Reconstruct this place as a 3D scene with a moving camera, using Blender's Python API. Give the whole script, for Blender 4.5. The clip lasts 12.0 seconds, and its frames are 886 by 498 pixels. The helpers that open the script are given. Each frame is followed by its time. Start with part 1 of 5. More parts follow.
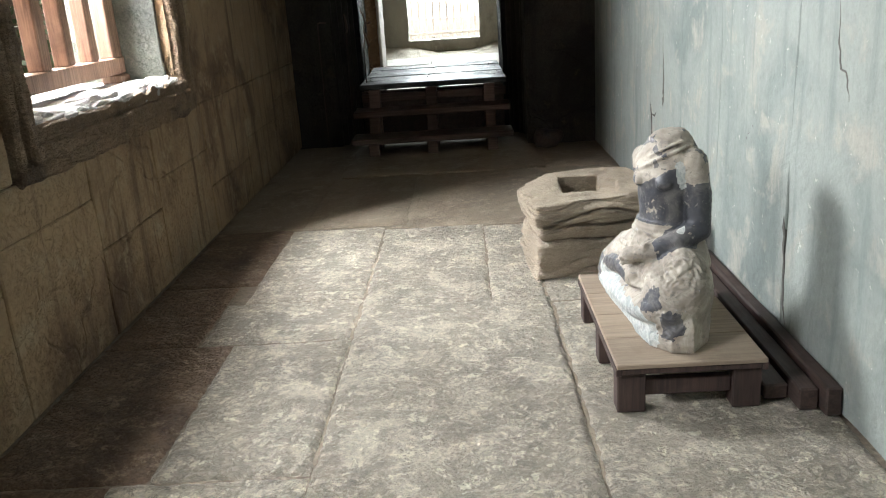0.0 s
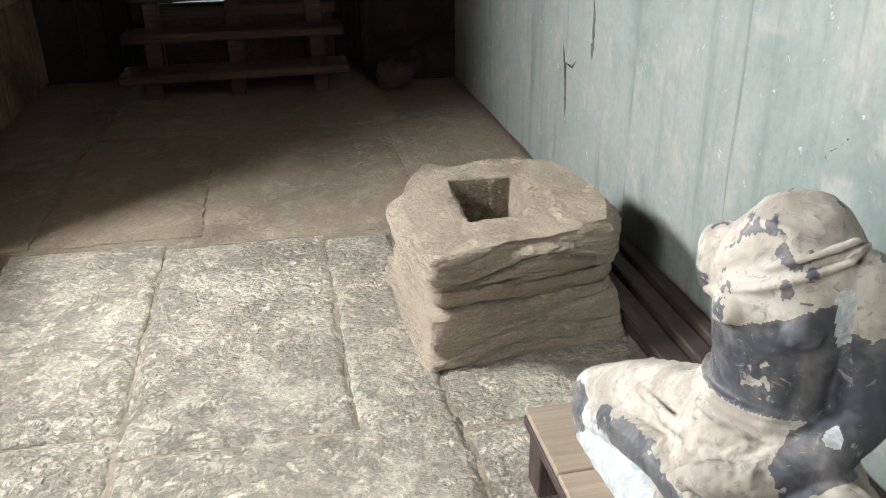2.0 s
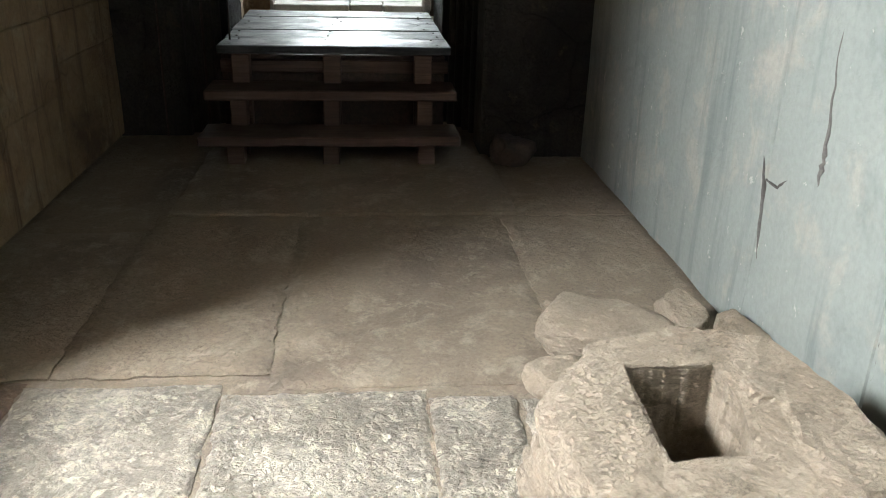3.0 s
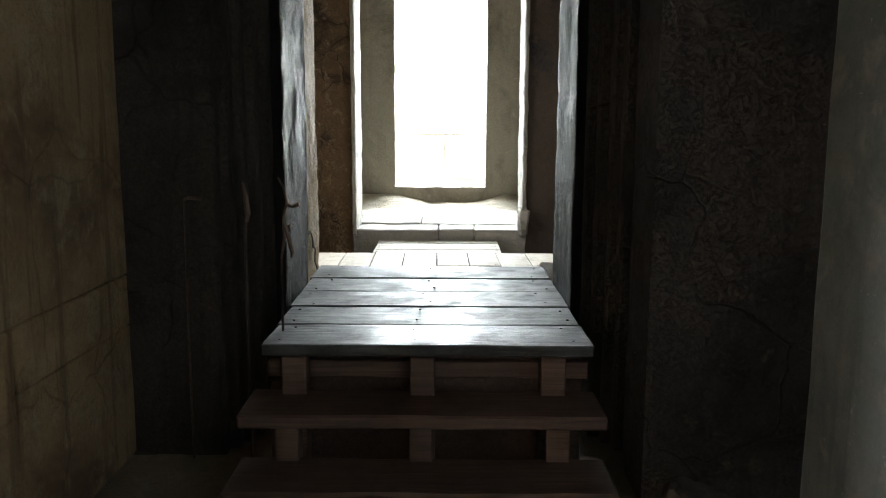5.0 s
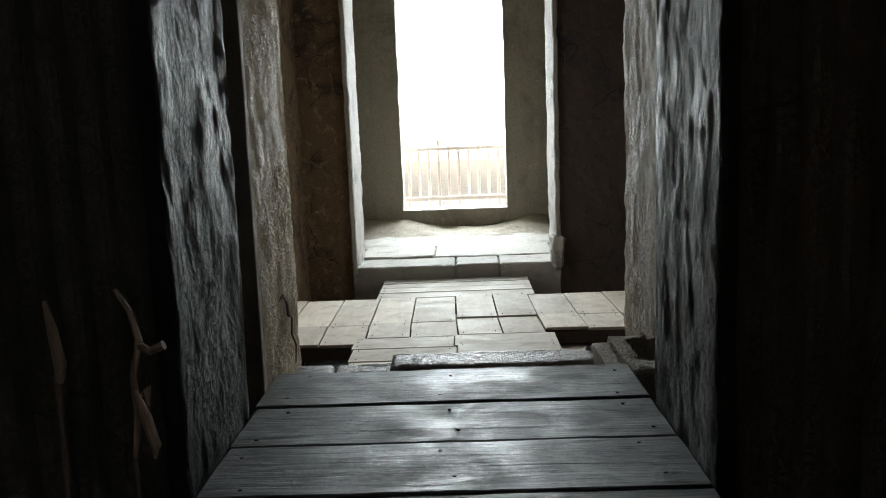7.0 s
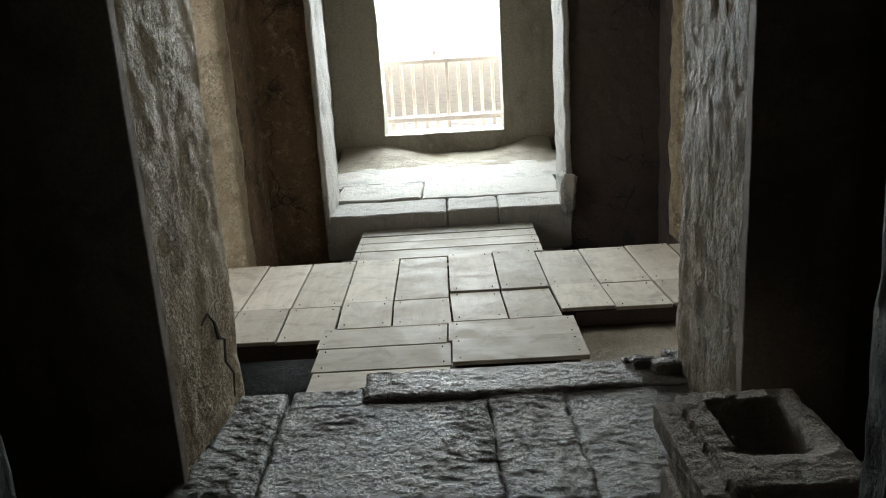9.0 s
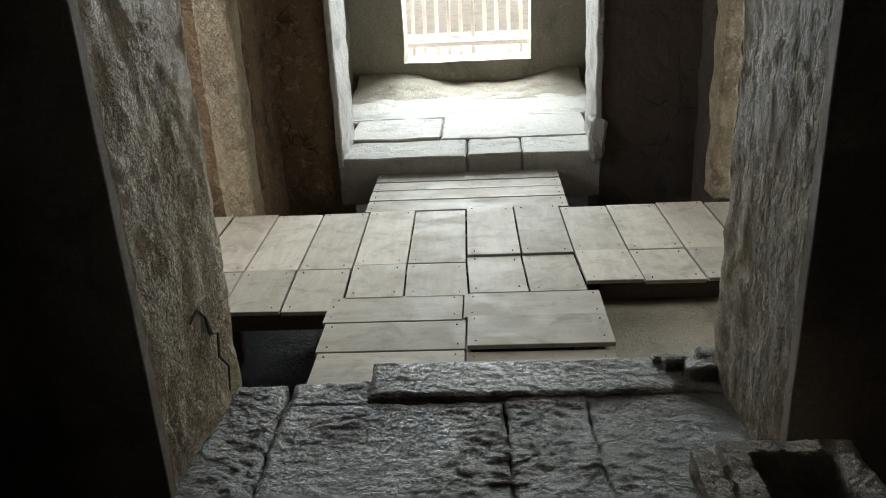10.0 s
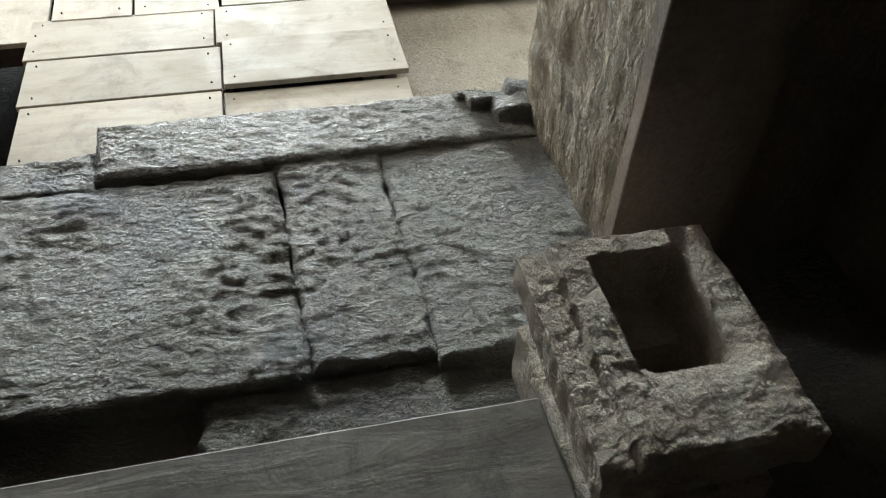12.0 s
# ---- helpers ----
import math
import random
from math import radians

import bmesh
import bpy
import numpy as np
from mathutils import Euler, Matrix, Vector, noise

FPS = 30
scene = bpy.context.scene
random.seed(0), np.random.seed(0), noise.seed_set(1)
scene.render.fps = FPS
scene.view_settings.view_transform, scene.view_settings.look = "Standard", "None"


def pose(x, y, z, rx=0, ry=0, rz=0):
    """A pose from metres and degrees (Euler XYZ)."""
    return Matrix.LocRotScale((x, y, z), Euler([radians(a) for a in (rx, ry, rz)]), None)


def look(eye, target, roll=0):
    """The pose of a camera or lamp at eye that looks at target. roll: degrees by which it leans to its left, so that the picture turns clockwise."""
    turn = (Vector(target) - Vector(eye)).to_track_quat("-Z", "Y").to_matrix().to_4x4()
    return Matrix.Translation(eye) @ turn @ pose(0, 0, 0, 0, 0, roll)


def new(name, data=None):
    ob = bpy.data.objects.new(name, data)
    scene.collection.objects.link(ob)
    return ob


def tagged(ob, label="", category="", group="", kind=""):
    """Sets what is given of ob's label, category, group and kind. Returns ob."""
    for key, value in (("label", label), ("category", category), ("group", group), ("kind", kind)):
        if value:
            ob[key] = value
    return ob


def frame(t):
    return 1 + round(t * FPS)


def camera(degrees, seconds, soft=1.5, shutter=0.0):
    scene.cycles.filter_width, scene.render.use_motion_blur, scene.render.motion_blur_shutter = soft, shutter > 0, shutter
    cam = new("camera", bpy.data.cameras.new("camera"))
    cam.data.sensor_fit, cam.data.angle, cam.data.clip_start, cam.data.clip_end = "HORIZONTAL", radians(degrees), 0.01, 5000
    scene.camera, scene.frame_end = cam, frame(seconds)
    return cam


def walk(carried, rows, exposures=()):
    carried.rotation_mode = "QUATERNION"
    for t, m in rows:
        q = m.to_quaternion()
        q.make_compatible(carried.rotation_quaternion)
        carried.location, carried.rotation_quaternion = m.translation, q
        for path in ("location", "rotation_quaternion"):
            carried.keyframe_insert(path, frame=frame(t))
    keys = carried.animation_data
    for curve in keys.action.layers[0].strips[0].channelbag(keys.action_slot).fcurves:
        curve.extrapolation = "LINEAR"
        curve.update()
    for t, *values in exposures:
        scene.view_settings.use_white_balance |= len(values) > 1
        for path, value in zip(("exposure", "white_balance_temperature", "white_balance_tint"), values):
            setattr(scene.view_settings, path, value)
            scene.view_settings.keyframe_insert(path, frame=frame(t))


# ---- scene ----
import functools

cam = camera(57.1, 12.0, soft=1.0)
PATH = [
    (0, (0.015, -0.002, 1.476), (-0.056, 1.903, 0.872), -3.9),
    (0.3, (-0.036, 0.305, 1.422), (-0.028, 2.223, 0.854), -1.2),
    (0.5, (-0.043, 0.503, 1.466), (-0.028, 2.394, 0.813), -2.5),
    (0.8, (-0.077, 0.810, 1.454), (-0.075, 2.677, 0.737), -2.3),
    (1, (0.02, 1.049, 1.429), (0.047, 2.908, 0.69), -3.0),
    (1.2, (-0.054, 1.182, 1.441), (0.157, 2.999, 0.631), -1.0),
    (1.5, (-0.018, 1.44, 1.408), (0.204, 3.217, 0.518), -0.5),
    (2, (-0.027, 1.935, 1.416), (0.329, 3.711, 0.568), -0.8),
    (2.5, (-0.061, 2.412, 1.332), (0.266, 4.232, 0.571), -0.1),
    (3, (-0.085, 2.923, 1.412), (0.097, 4.763, 0.651), 1.5),
    (3.3, (-0.134, 3.178, 1.461), (0.132, 5.027, 0.748), 0.5),
    (3.5, (-0.167, 3.36, 1.51), (0.076, 5.228, 0.838), -1.0),
    (3.7, (-0.172, 3.53, 1.587), (-0.022, 5.435, 0.995), -0.6),
    (5.3, (-0.188, 4.905, 1.602), (-0.246, 6.897, 1.427), -1.0),
    (5.5, (-0.181, 5.054, 1.633), (-0.25, 7.051, 1.544), -2.6),
    (6, (-0.206, 5.579, 1.586), (-0.255, 7.572, 1.421), -0.3),
    (6.5, (-0.24, 6.096, 1.642), (-0.182, 8.086, 1.449), -1.3),
    (6.8, (-0.195, 6.470, 1.619), (-0.223, 8.457, 1.396), -1.6),
    (7, (-0.231, 6.674, 1.642), (-0.283, 8.653, 1.354), -2.2),
    (7.2, (-0.239, 6.837, 1.628), (-0.258, 8.82, 1.365), -0.7),
    (8.8, (-0.221, 8.19, 1.808), (-0.308, 10.155, 1.444), -3.3),
    (9, (-0.227, 8.275, 1.857), (-0.269, 10.203, 1.325), -3.6),
    (9.2, (-0.233, 8.38, 1.921), (-0.219, 10.274, 1.277), -2.3),
    (9.4, (-0.237, 8.479, 1.949), (-0.207, 10.351, 1.247), -2.6),
    (9.5, (-0.209, 8.52, 1.972), (-0.215, 10.385, 1.249), -2.8),
    (10, (-0.195, 8.783, 2.093), (-0.298, 10.637, 1.351), -2.9),
    (10.2, (-0.206, 8.855, 2.122), (-0.296, 10.703, 1.364), -3.0),
    (10.5, (-0.223, 9.045, 2.112), (-0.14, 10.887, 1.337), -1.3),
    (10.8, (-0.198, 9.261, 2.179), (-0.090, 11.076, 1.346), -2.9),
    (11, (-0.248, 9.244, 2.089), (-0.074, 11.025, 1.196), -2.3),
    (11.5, (-0.195, 9.465, 2.025), (0.09, 11.058, 0.85), 0.1),
    (11.7, (-0.106, 9.540, 1.986), (0.201, 11.002, 0.656), -0.6),
    (12, (-0.102, 9.652, 1.958), (0.254, 11.017, 0.54), 3.0),
]
EXPOSURES = [(0, 0.45), (2.5, 0.45), (3.7, 1.2), (5.3, 1.05), (6.5, 0.5), (7.2, 0.2), (8.8, 0.15), (9.5, 0.3), (10.5, 0.25), (11.0, 0.45), (11.5, 0.95), (12.0, 1.75)]
walk(cam, [(t, look(eye, target, roll)) for t, eye, target, roll in PATH], EXPOSURES)

# ---- light ----
sky_world = bpy.data.worlds.new("sky")
scene.world = sky_world
sky_world.use_nodes = True
sky_tex = sky_world.node_tree.nodes.new("ShaderNodeTexSky")
sky_tex.sky_type = "NISHITA"
sky_tex.sun_disc = False
sky_tex.sun_elevation = radians(67)
sky_tex.sun_rotation = radians(-59)
sky_world.node_tree.links.new(sky_tex.outputs[0], sky_world.node_tree.nodes["Background"].inputs[0])
sky_world.node_tree.nodes["Background"].inputs[1].default_value = 0.12

sun_data = bpy.data.lights.new("sun", "SUN")
sun_data.energy, sun_data.angle, sun_data.color = 4.0, radians(0.5), (1.0, 0.95, 0.86)
sun = new("sun", sun_data)
sun.matrix_world = look((-2.0, -1.2, 5.5), (0, 0, 0))


def sky_lamp(name, eye, target, wide, high, watts, color):
    """Daylight that enters through an opening."""
    d = bpy.data.lights.new(name, "AREA")
    d.shape, d.size, d.size_y, d.energy, d.color = "RECTANGLE", wide, high, watts, color
    o = new(name, d)
    o.matrix_world = look(eye, target)
    return o


DAY = (0.92, 0.955, 1.0)
DOOR = (0.88, 0.98, 1.0)
sky_lamp("window_daylight", (-2.38, 4.58, 2.30), (-1.2, 4.1, 1.25), 0.7, 0.5, 345, DAY)
sky_lamp("window_daylight", (-2.38, 0.95, 2.30), (-1.2, 0.9, 1.25), 0.9, 0.5, 115, DAY)
sky_lamp("doorway_daylight", (-0.35, 21.4, 2.6), (-0.35, 16.0, 1.2), 2.8, 3.6, 900, DOOR)
sky_lamp("side_daylight", (-4.9, 14.2, 2.2), (-2.0, 14.2, 0.6), 1.6, 2.4, 150, (0.97, 0.98, 0.95))
sky_lamp("side_daylight", (4.7, 14.2, 2.2), (2.0, 14.2, 0.6), 1.6, 2.4, 110, (0.97, 0.98, 0.95))


# ---- materials ----
def mix_color(nt, a, b, fac, blend="MIX"):
    m = nt.nodes.new("ShaderNodeMix")
    m.data_type, m.blend_type = "RGBA", blend
    for sock, v in ((m.inputs[0], fac), (m.inputs[6], a), (m.inputs[7], b)):
        if hasattr(v, "is_output"):
            nt.links.new(v, sock)
        elif isinstance(v, tuple):
            sock.default_value = (*v[:3], 1)
        else:
            sock.default_value = v
    return m.outputs[2]


def noise_fac(nt, vec, scale, detail=6.0, rough=0.6, distort=0.0):
    n = nt.nodes.new("ShaderNodeTexNoise")
    nt.links.new(vec, n.inputs["Vector"])
    n.inputs["Scale"].default_value, n.inputs["Detail"].default_value = scale, detail
    n.inputs["Roughness"].default_value, n.inputs["Distortion"].default_value = rough, distort
    return n.outputs["Fac"]


def ramp(nt, fac, lo, hi, a=0.0, b=1.0):
    m = nt.nodes.new("ShaderNodeMapRange")
    m.interpolation_type = "SMOOTHSTEP"
    nt.links.new(fac, m.inputs["Value"])
    for i, v in zip((1, 2, 3, 4), (lo, hi, a, b)):
        m.inputs[i].default_value = v
    return m.outputs[0]


def arith(nt, op, a, b):
    m = nt.nodes.new("ShaderNodeMath")
    m.operation = op
    for s, v in zip(m.inputs, (a, b)):
        if hasattr(v, "is_output"):
            nt.links.new(v, s)
        else:
            s.default_value = v
    return m.outputs[0]


def scaled(nt, vec, s):
    m = nt.nodes.new("ShaderNodeMapping")
    nt.links.new(vec, m.inputs["Vector"])
    m.inputs["Scale"].default_value = s
    return m.outputs[0]


def start_mat(name):
    mat = bpy.data.materials.new(name)
    mat.use_nodes = True
    nt = mat.node_tree
    pos = nt.nodes.new("ShaderNodeNewGeometry").outputs["Position"]
    return mat, nt, pos, nt.nodes["Principled BSDF"]


def finish_mat(nt, bsdf, color, rough, height, strength, dist):
    nt.links.new(color, bsdf.inputs["Base Color"])
    if hasattr(rough, "is_output"):
        nt.links.new(rough, bsdf.inputs["Roughness"])
    else:
        bsdf.inputs["Roughness"].default_value = rough
    if height is not None:
        b = nt.nodes.new("ShaderNodeBump")
        b.inputs["Strength"].default_value, b.inputs["Distance"].default_value = strength, dist
        nt.links.new(height, b.inputs["Height"])
        nt.links.new(b.outputs[0], bsdf.inputs["Normal"])


def stone(name, base, stain, pale, scale=1.0, rough=(0.75, 0.95), strength=0.6, dist=0.02, streak=0.0, crack=0.0, chip=0.0,
          stretch=(1, 1, 1), spec=0.5, relief=9.0, flake=0.0, flake_scale=24.0, vary=0.24, pit=0.0, pale_at=(0.55, 0.74), grain=0.7, ragged=0.68,
          chip_at=(0.62, 0.72), fine_relief=0.25):
    """Weathered stone or plaster: three colours at a large scale, grain, streaks, hairline cracks and pitting."""
    mat, nt, pos, bsdf = start_mat(name)
    info = nt.nodes.new("ShaderNodeObjectInfo").outputs["Random"]
    big = noise_fac(nt, pos, 1.3 * scale, 5, 0.62, 0.6)
    mid = noise_fac(nt, pos, 6.0 * scale, 8, ragged, 0.4)
    fine = noise_fac(nt, pos, 60.0 * scale, 8, 0.7)
    vec = scaled(nt, pos, stretch)
    rel = noise_fac(nt, vec, relief * scale, 9, 0.62, 0.5)
    col = mix_color(nt, base, stain, ramp(nt, big, 0.48, 0.68))
    col = mix_color(nt, col, pale, ramp(nt, mid, pale_at[0], pale_at[1]))
    dark = ramp(nt, fine, 0.25, 0.7, 0.55, 1.2)
    grey = nt.nodes.new("ShaderNodeCombineColor")
    for i in range(3):
        nt.links.new(dark, grey.inputs[i])
    col = mix_color(nt, col, grey.outputs[0], grain, "MULTIPLY")
    if streak:
        run = noise_fac(nt, scaled(nt, pos, (7, 7, 0.5)), 1.5, 6, 0.6)
        col = mix_color(nt, col, stain, arith(nt, "MULTIPLY", ramp(nt, run, 0.5, 0.72), streak))
    height = arith(nt, "ADD", arith(nt, "MULTIPLY", rel, 1.0), arith(nt, "MULTIPLY", fine, fine_relief))
    if flake:
        wobble = nt.nodes.new("ShaderNodeTexNoise")
        wobble.inputs["Scale"].default_value, wobble.inputs["Detail"].default_value = flake_scale * 0.8, 5
        nt.links.new(vec, wobble.inputs["Vector"])
        bent = mix_color(nt, vec, wobble.outputs["Color"], 2.2 / flake_scale, "ADD")
        cells = nt.nodes.new("ShaderNodeTexVoronoi")
        cells.inputs["Scale"].default_value = flake_scale
        nt.links.new(bent, cells.inputs["Vector"])
        cell = nt.nodes.new("ShaderNodeSeparateColor")
        nt.links.new(cells.outputs["Color"], cell.inputs[0])
        where = ramp(nt, noise_fac(nt, pos, 2.3 * scale, 5, 0.6, 0.5), 0.40, 0.58, 0.25, 1.0)
        chipv = arith(nt, "MULTIPLY", arith(nt, "SUBTRACT", cell.outputs[0], 0.5), where)
        lift = arith(nt, "ADD", arith(nt, "MULTIPLY", chipv, flake), 1.0)
        tone2 = nt.nodes.new("ShaderNodeCombineColor")
        for i in range(3):
            nt.links.new(lift, tone2.inputs[i])
        col = mix_color(nt, col, tone2.outputs[0], 1.0, "MULTIPLY")
        rim = ramp(nt, cells.outputs["Distance"], 0.35, 0.75)
        height = arith(nt, "SUBTRACT", arith(nt, "ADD", height, arith(nt, "MULTIPLY", chipv, 0.8)), arith(nt, "MULTIPLY", rim, arith(nt, "MULTIPLY", where, 0.35)))
    # Pits and fine lines are sunk and coloured darker.
    if pit:
        hollow = noise_fac(nt, vec, 17 * scale, 9, 0.72, 1.4)
        line = arith(nt, "MULTIPLY", ramp(nt, hollow, 0.485, 0.50), ramp(nt, hollow, 0.50, 0.53, 1.0, 0.0))
        deep = ramp(nt, noise_fac(nt, vec, 9 * scale, 6, 0.7, 0.8), 0.66, 0.70)
        darkening = arith(nt, "MULTIPLY", arith(nt, "MAXIMUM", line, deep), ramp(nt, noise_fac(nt, pos, 1.9 * scale, 4, 0.6), 0.38, 0.55, 0.2, 1.0))
        col = mix_color(nt, col, tuple(c * 0.45 for c in stain), arith(nt, "MULTIPLY", darkening, pit))
        height = arith(nt, "SUBTRACT", height, arith(nt, "MULTIPLY", darkening, 0.45))
    if chip:
        spots = noise_fac(nt, vec, 22 * scale, 4, 0.7, 0.3)
        pits = ramp(nt, spots, chip_at[0], chip_at[1])
        col = mix_color(nt, col, tuple(min(1, c * 1.35 + 0.03) for c in pale), arith(nt, "MULTIPLY", pits, chip))
        height = arith(nt, "SUBTRACT", height, arith(nt, "MULTIPLY", pits, 0.35))
    if crack:
        v = nt.nodes.new("ShaderNodeTexVoronoi")
        v.feature = "DISTANCE_TO_EDGE"
        v.inputs["Scale"].default_value = 2.2 * scale
        wob = nt.nodes.new("ShaderNodeTexNoise")
        wob.inputs["Scale"].default_value = 3.0
        nt.links.new(pos, wob.inputs["Vector"])
        warp = mix_color(nt, pos, wob.outputs["Color"], 0.35, "ADD")
        nt.links.new(warp, v.inputs["Vector"])
        line = ramp(nt, v.outputs["Distance"], 0.0, 0.022, 1.0, 0.0)
        line = arith(nt, "MULTIPLY", line, ramp(nt, big, 0.42, 0.6))
        col = mix_color(nt, col, tuple(c * 0.25 for c in stain), arith(nt, "MULTIPLY", line, crack))
        height = arith(nt, "SUBTRACT", height, arith(nt, "MULTIPLY", line, 0.6))
    shade = arith(nt, "ADD", arith(nt, "MULTIPLY", info, vary), 1.0 - vary / 2)
    tone = nt.nodes.new("ShaderNodeCombineColor")
    for i in range(3):
        nt.links.new(shade, tone.inputs[i])
    col = mix_color(nt, col, tone.outputs[0], 1.0, "MULTIPLY")
    bsdf.inputs["Specular IOR Level"].default_value = spec
    finish_mat(nt, bsdf, col, ramp(nt, mid, 0.35, 0.7, rough[0], rough[1]), height, strength, dist)
    return mat


def wood(name, light, dark, along="y", rough=(0.45, 0.65), strength=0.25, spec=0.5, fibre=26, darkening=0.25):
    """Sawn timber with grain along one axis, wear and scuffs."""
    mat, nt, pos, bsdf = start_mat(name)
    s = {"x": (1.2, fibre, fibre), "y": (fibre, 1.2, fibre), "z": (fibre, fibre, 1.2)}[along]
    info = nt.nodes.new("ShaderNodeObjectInfo").outputs["Random"]
    shift = nt.nodes.new("ShaderNodeVectorMath")
    shift.operation = "ADD"
    comb = nt.nodes.new("ShaderNodeCombineXYZ")
    for i in range(3):
        nt.links.new(arith(nt, "MULTIPLY", info, 9.0 + i), comb.inputs[i])
    nt.links.new(pos, shift.inputs[0])
    nt.links.new(comb.outputs[0], shift.inputs[1])
    grain = noise_fac(nt, scaled(nt, shift.outputs[0], s), 2.0, 8, 0.65, 0.8)
    blot = noise_fac(nt, shift.outputs[0], 5.0, 6, 0.6, 0.5)
    col = mix_color(nt, dark, light, ramp(nt, grain, 0.3, 0.7))
    col = mix_color(nt, col, dark, ramp(nt, blot, 0.52, 0.8, 0.0, 0.8))
    soil = ramp(nt, noise_fac(nt, shift.outputs[0], 4.2, 9, 0.78, 0.6), 0.46, 0.66, 0.0, darkening)
    col = mix_color(nt, col, tuple(c * 0.5 for c in dark), soil)
    shade = arith(nt, "ADD", arith(nt, "MULTIPLY", info, 0.42), 0.79)
    tone = nt.nodes.new("ShaderNodeCombineColor")
    for i in range(3):
        nt.links.new(shade, tone.inputs[i])
    col = mix_color(nt, col, tone.outputs[0], 1.0, "MULTIPLY")
    bsdf.inputs["Specular IOR Level"].default_value = spec
    h = arith(nt, "ADD", grain, arith(nt, "MULTIPLY", blot, 0.8))
    finish_mat(nt, bsdf, col, ramp(nt, blot, 0.3, 0.75, rough[0], rough[1]), h, strength, 0.006)
    return mat


M_RIGHT = stone("blue_green_plaster", (0.258, 0.280, 0.255), (0.165, 0.192, 0.18), (0.325, 0.316, 0.275), 0.7, strength=0.6, streak=0.85, chip=0.8, dist=0.02, flake=0.04, flake_scale=5, vary=0.03, pale_at=(0.52, 0.66), grain=0.25, ragged=0.62, chip_at=(0.65, 0.70))
M_LEFT = stone("ochre_sandstone", (0.37, 0.26, 0.148), (0.145, 0.088, 0.052), (0.42, 0.335, 0.22), 0.8, strength=0.7, streak=0.95, crack=0.25, dist=0.025, flake=0.08, flake_scale=5, pit=0.35, grain=0.3, ragged=0.7, pale_at=(0.48, 0.7), vary=0.2)
M_FLOOR = stone("worn_floor_sandstone", (0.49, 0.432, 0.338), (0.40, 0.352, 0.278), (0.75, 0.672, 0.535), 0.65, strength=1.0, chip=0.6, dist=0.05, relief=42, flake=0.10, flake_scale=34, vary=0.08, pit=0.75, pale_at=(0.455, 0.575), grain=0.55, ragged=0.86, chip_at=(0.57, 0.64), fine_relief=0.5)
M_DUST = stone("dusty_floor_sandstone", (0.31, 0.25, 0.18), (0.22, 0.175, 0.13), (0.40, 0.335, 0.25), 1.0, strength=0.7, dist=0.014, relief=14, flake=0.03, flake_scale=16, vary=0.05, pit=0.45, pale_at=(0.48, 0.64), grain=0.4, ragged=0.8)
M_RED = stone("shaded_red_brown_floor_stone", (0.25, 0.17, 0.115), (0.15, 0.10, 0.07), (0.38, 0.29, 0.205), 1.0, strength=1.0, dist=0.025, flake=0.12, flake_scale=20, pit=0.7, pale_at=(0.50, 0.62), ragged=0.82)
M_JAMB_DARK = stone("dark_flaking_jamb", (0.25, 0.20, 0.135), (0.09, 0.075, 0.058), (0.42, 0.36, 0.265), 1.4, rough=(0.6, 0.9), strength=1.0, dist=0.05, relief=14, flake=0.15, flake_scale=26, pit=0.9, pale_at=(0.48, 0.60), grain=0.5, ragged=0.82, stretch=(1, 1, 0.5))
M_DARK = stone("near_black_stone", (0.022, 0.022, 0.024), (0.011, 0.0105, 0.011), (0.048, 0.044, 0.04), 1.0, rough=(0.5, 0.78), strength=1.0, streak=0.4, dist=0.05, stretch=(1.6, 1.6, 0.75), relief=26, spec=0.3, pit=0.6)
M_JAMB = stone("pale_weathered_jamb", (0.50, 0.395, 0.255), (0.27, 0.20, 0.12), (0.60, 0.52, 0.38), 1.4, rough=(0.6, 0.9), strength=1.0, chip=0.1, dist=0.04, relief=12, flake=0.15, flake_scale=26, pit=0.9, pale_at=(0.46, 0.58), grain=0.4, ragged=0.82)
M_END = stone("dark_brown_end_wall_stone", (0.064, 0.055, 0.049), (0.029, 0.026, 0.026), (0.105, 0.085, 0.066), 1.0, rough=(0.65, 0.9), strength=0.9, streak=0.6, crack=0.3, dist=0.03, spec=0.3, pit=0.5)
M_THRESH = stone("polished_threshold_stone", (0.26, 0.245, 0.215), (0.13, 0.13, 0.138), (0.42, 0.385, 0.325), 1.2, rough=(0.26, 0.5), strength=1.0, chip=0.05, dist=0.045, relief=30, flake=0.0, pit=0.9, grain=0.5, ragged=0.78, stretch=(0.7, 1.2, 1), fine_relief=0.4)
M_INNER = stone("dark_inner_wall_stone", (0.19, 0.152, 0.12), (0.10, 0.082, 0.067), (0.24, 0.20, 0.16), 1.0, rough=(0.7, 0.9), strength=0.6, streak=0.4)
M_DARK_BROWN = stone("dark_brown_plaster", (0.10, 0.075, 0.06), (0.05, 0.045, 0.05), (0.15, 0.11, 0.08), 1.0, strength=0.7, crack=0.4, dist=0.02)
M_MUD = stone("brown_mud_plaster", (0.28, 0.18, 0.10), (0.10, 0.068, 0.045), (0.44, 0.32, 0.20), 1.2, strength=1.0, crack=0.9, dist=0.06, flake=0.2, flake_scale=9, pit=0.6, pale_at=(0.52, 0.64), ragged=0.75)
M_GREY = stone("grey_brown_wall_stone", (0.24, 0.215, 0.17), (0.15, 0.13, 0.10), (0.30, 0.28, 0.23), 0.9, strength=0.4, streak=0.3, dist=0.015)
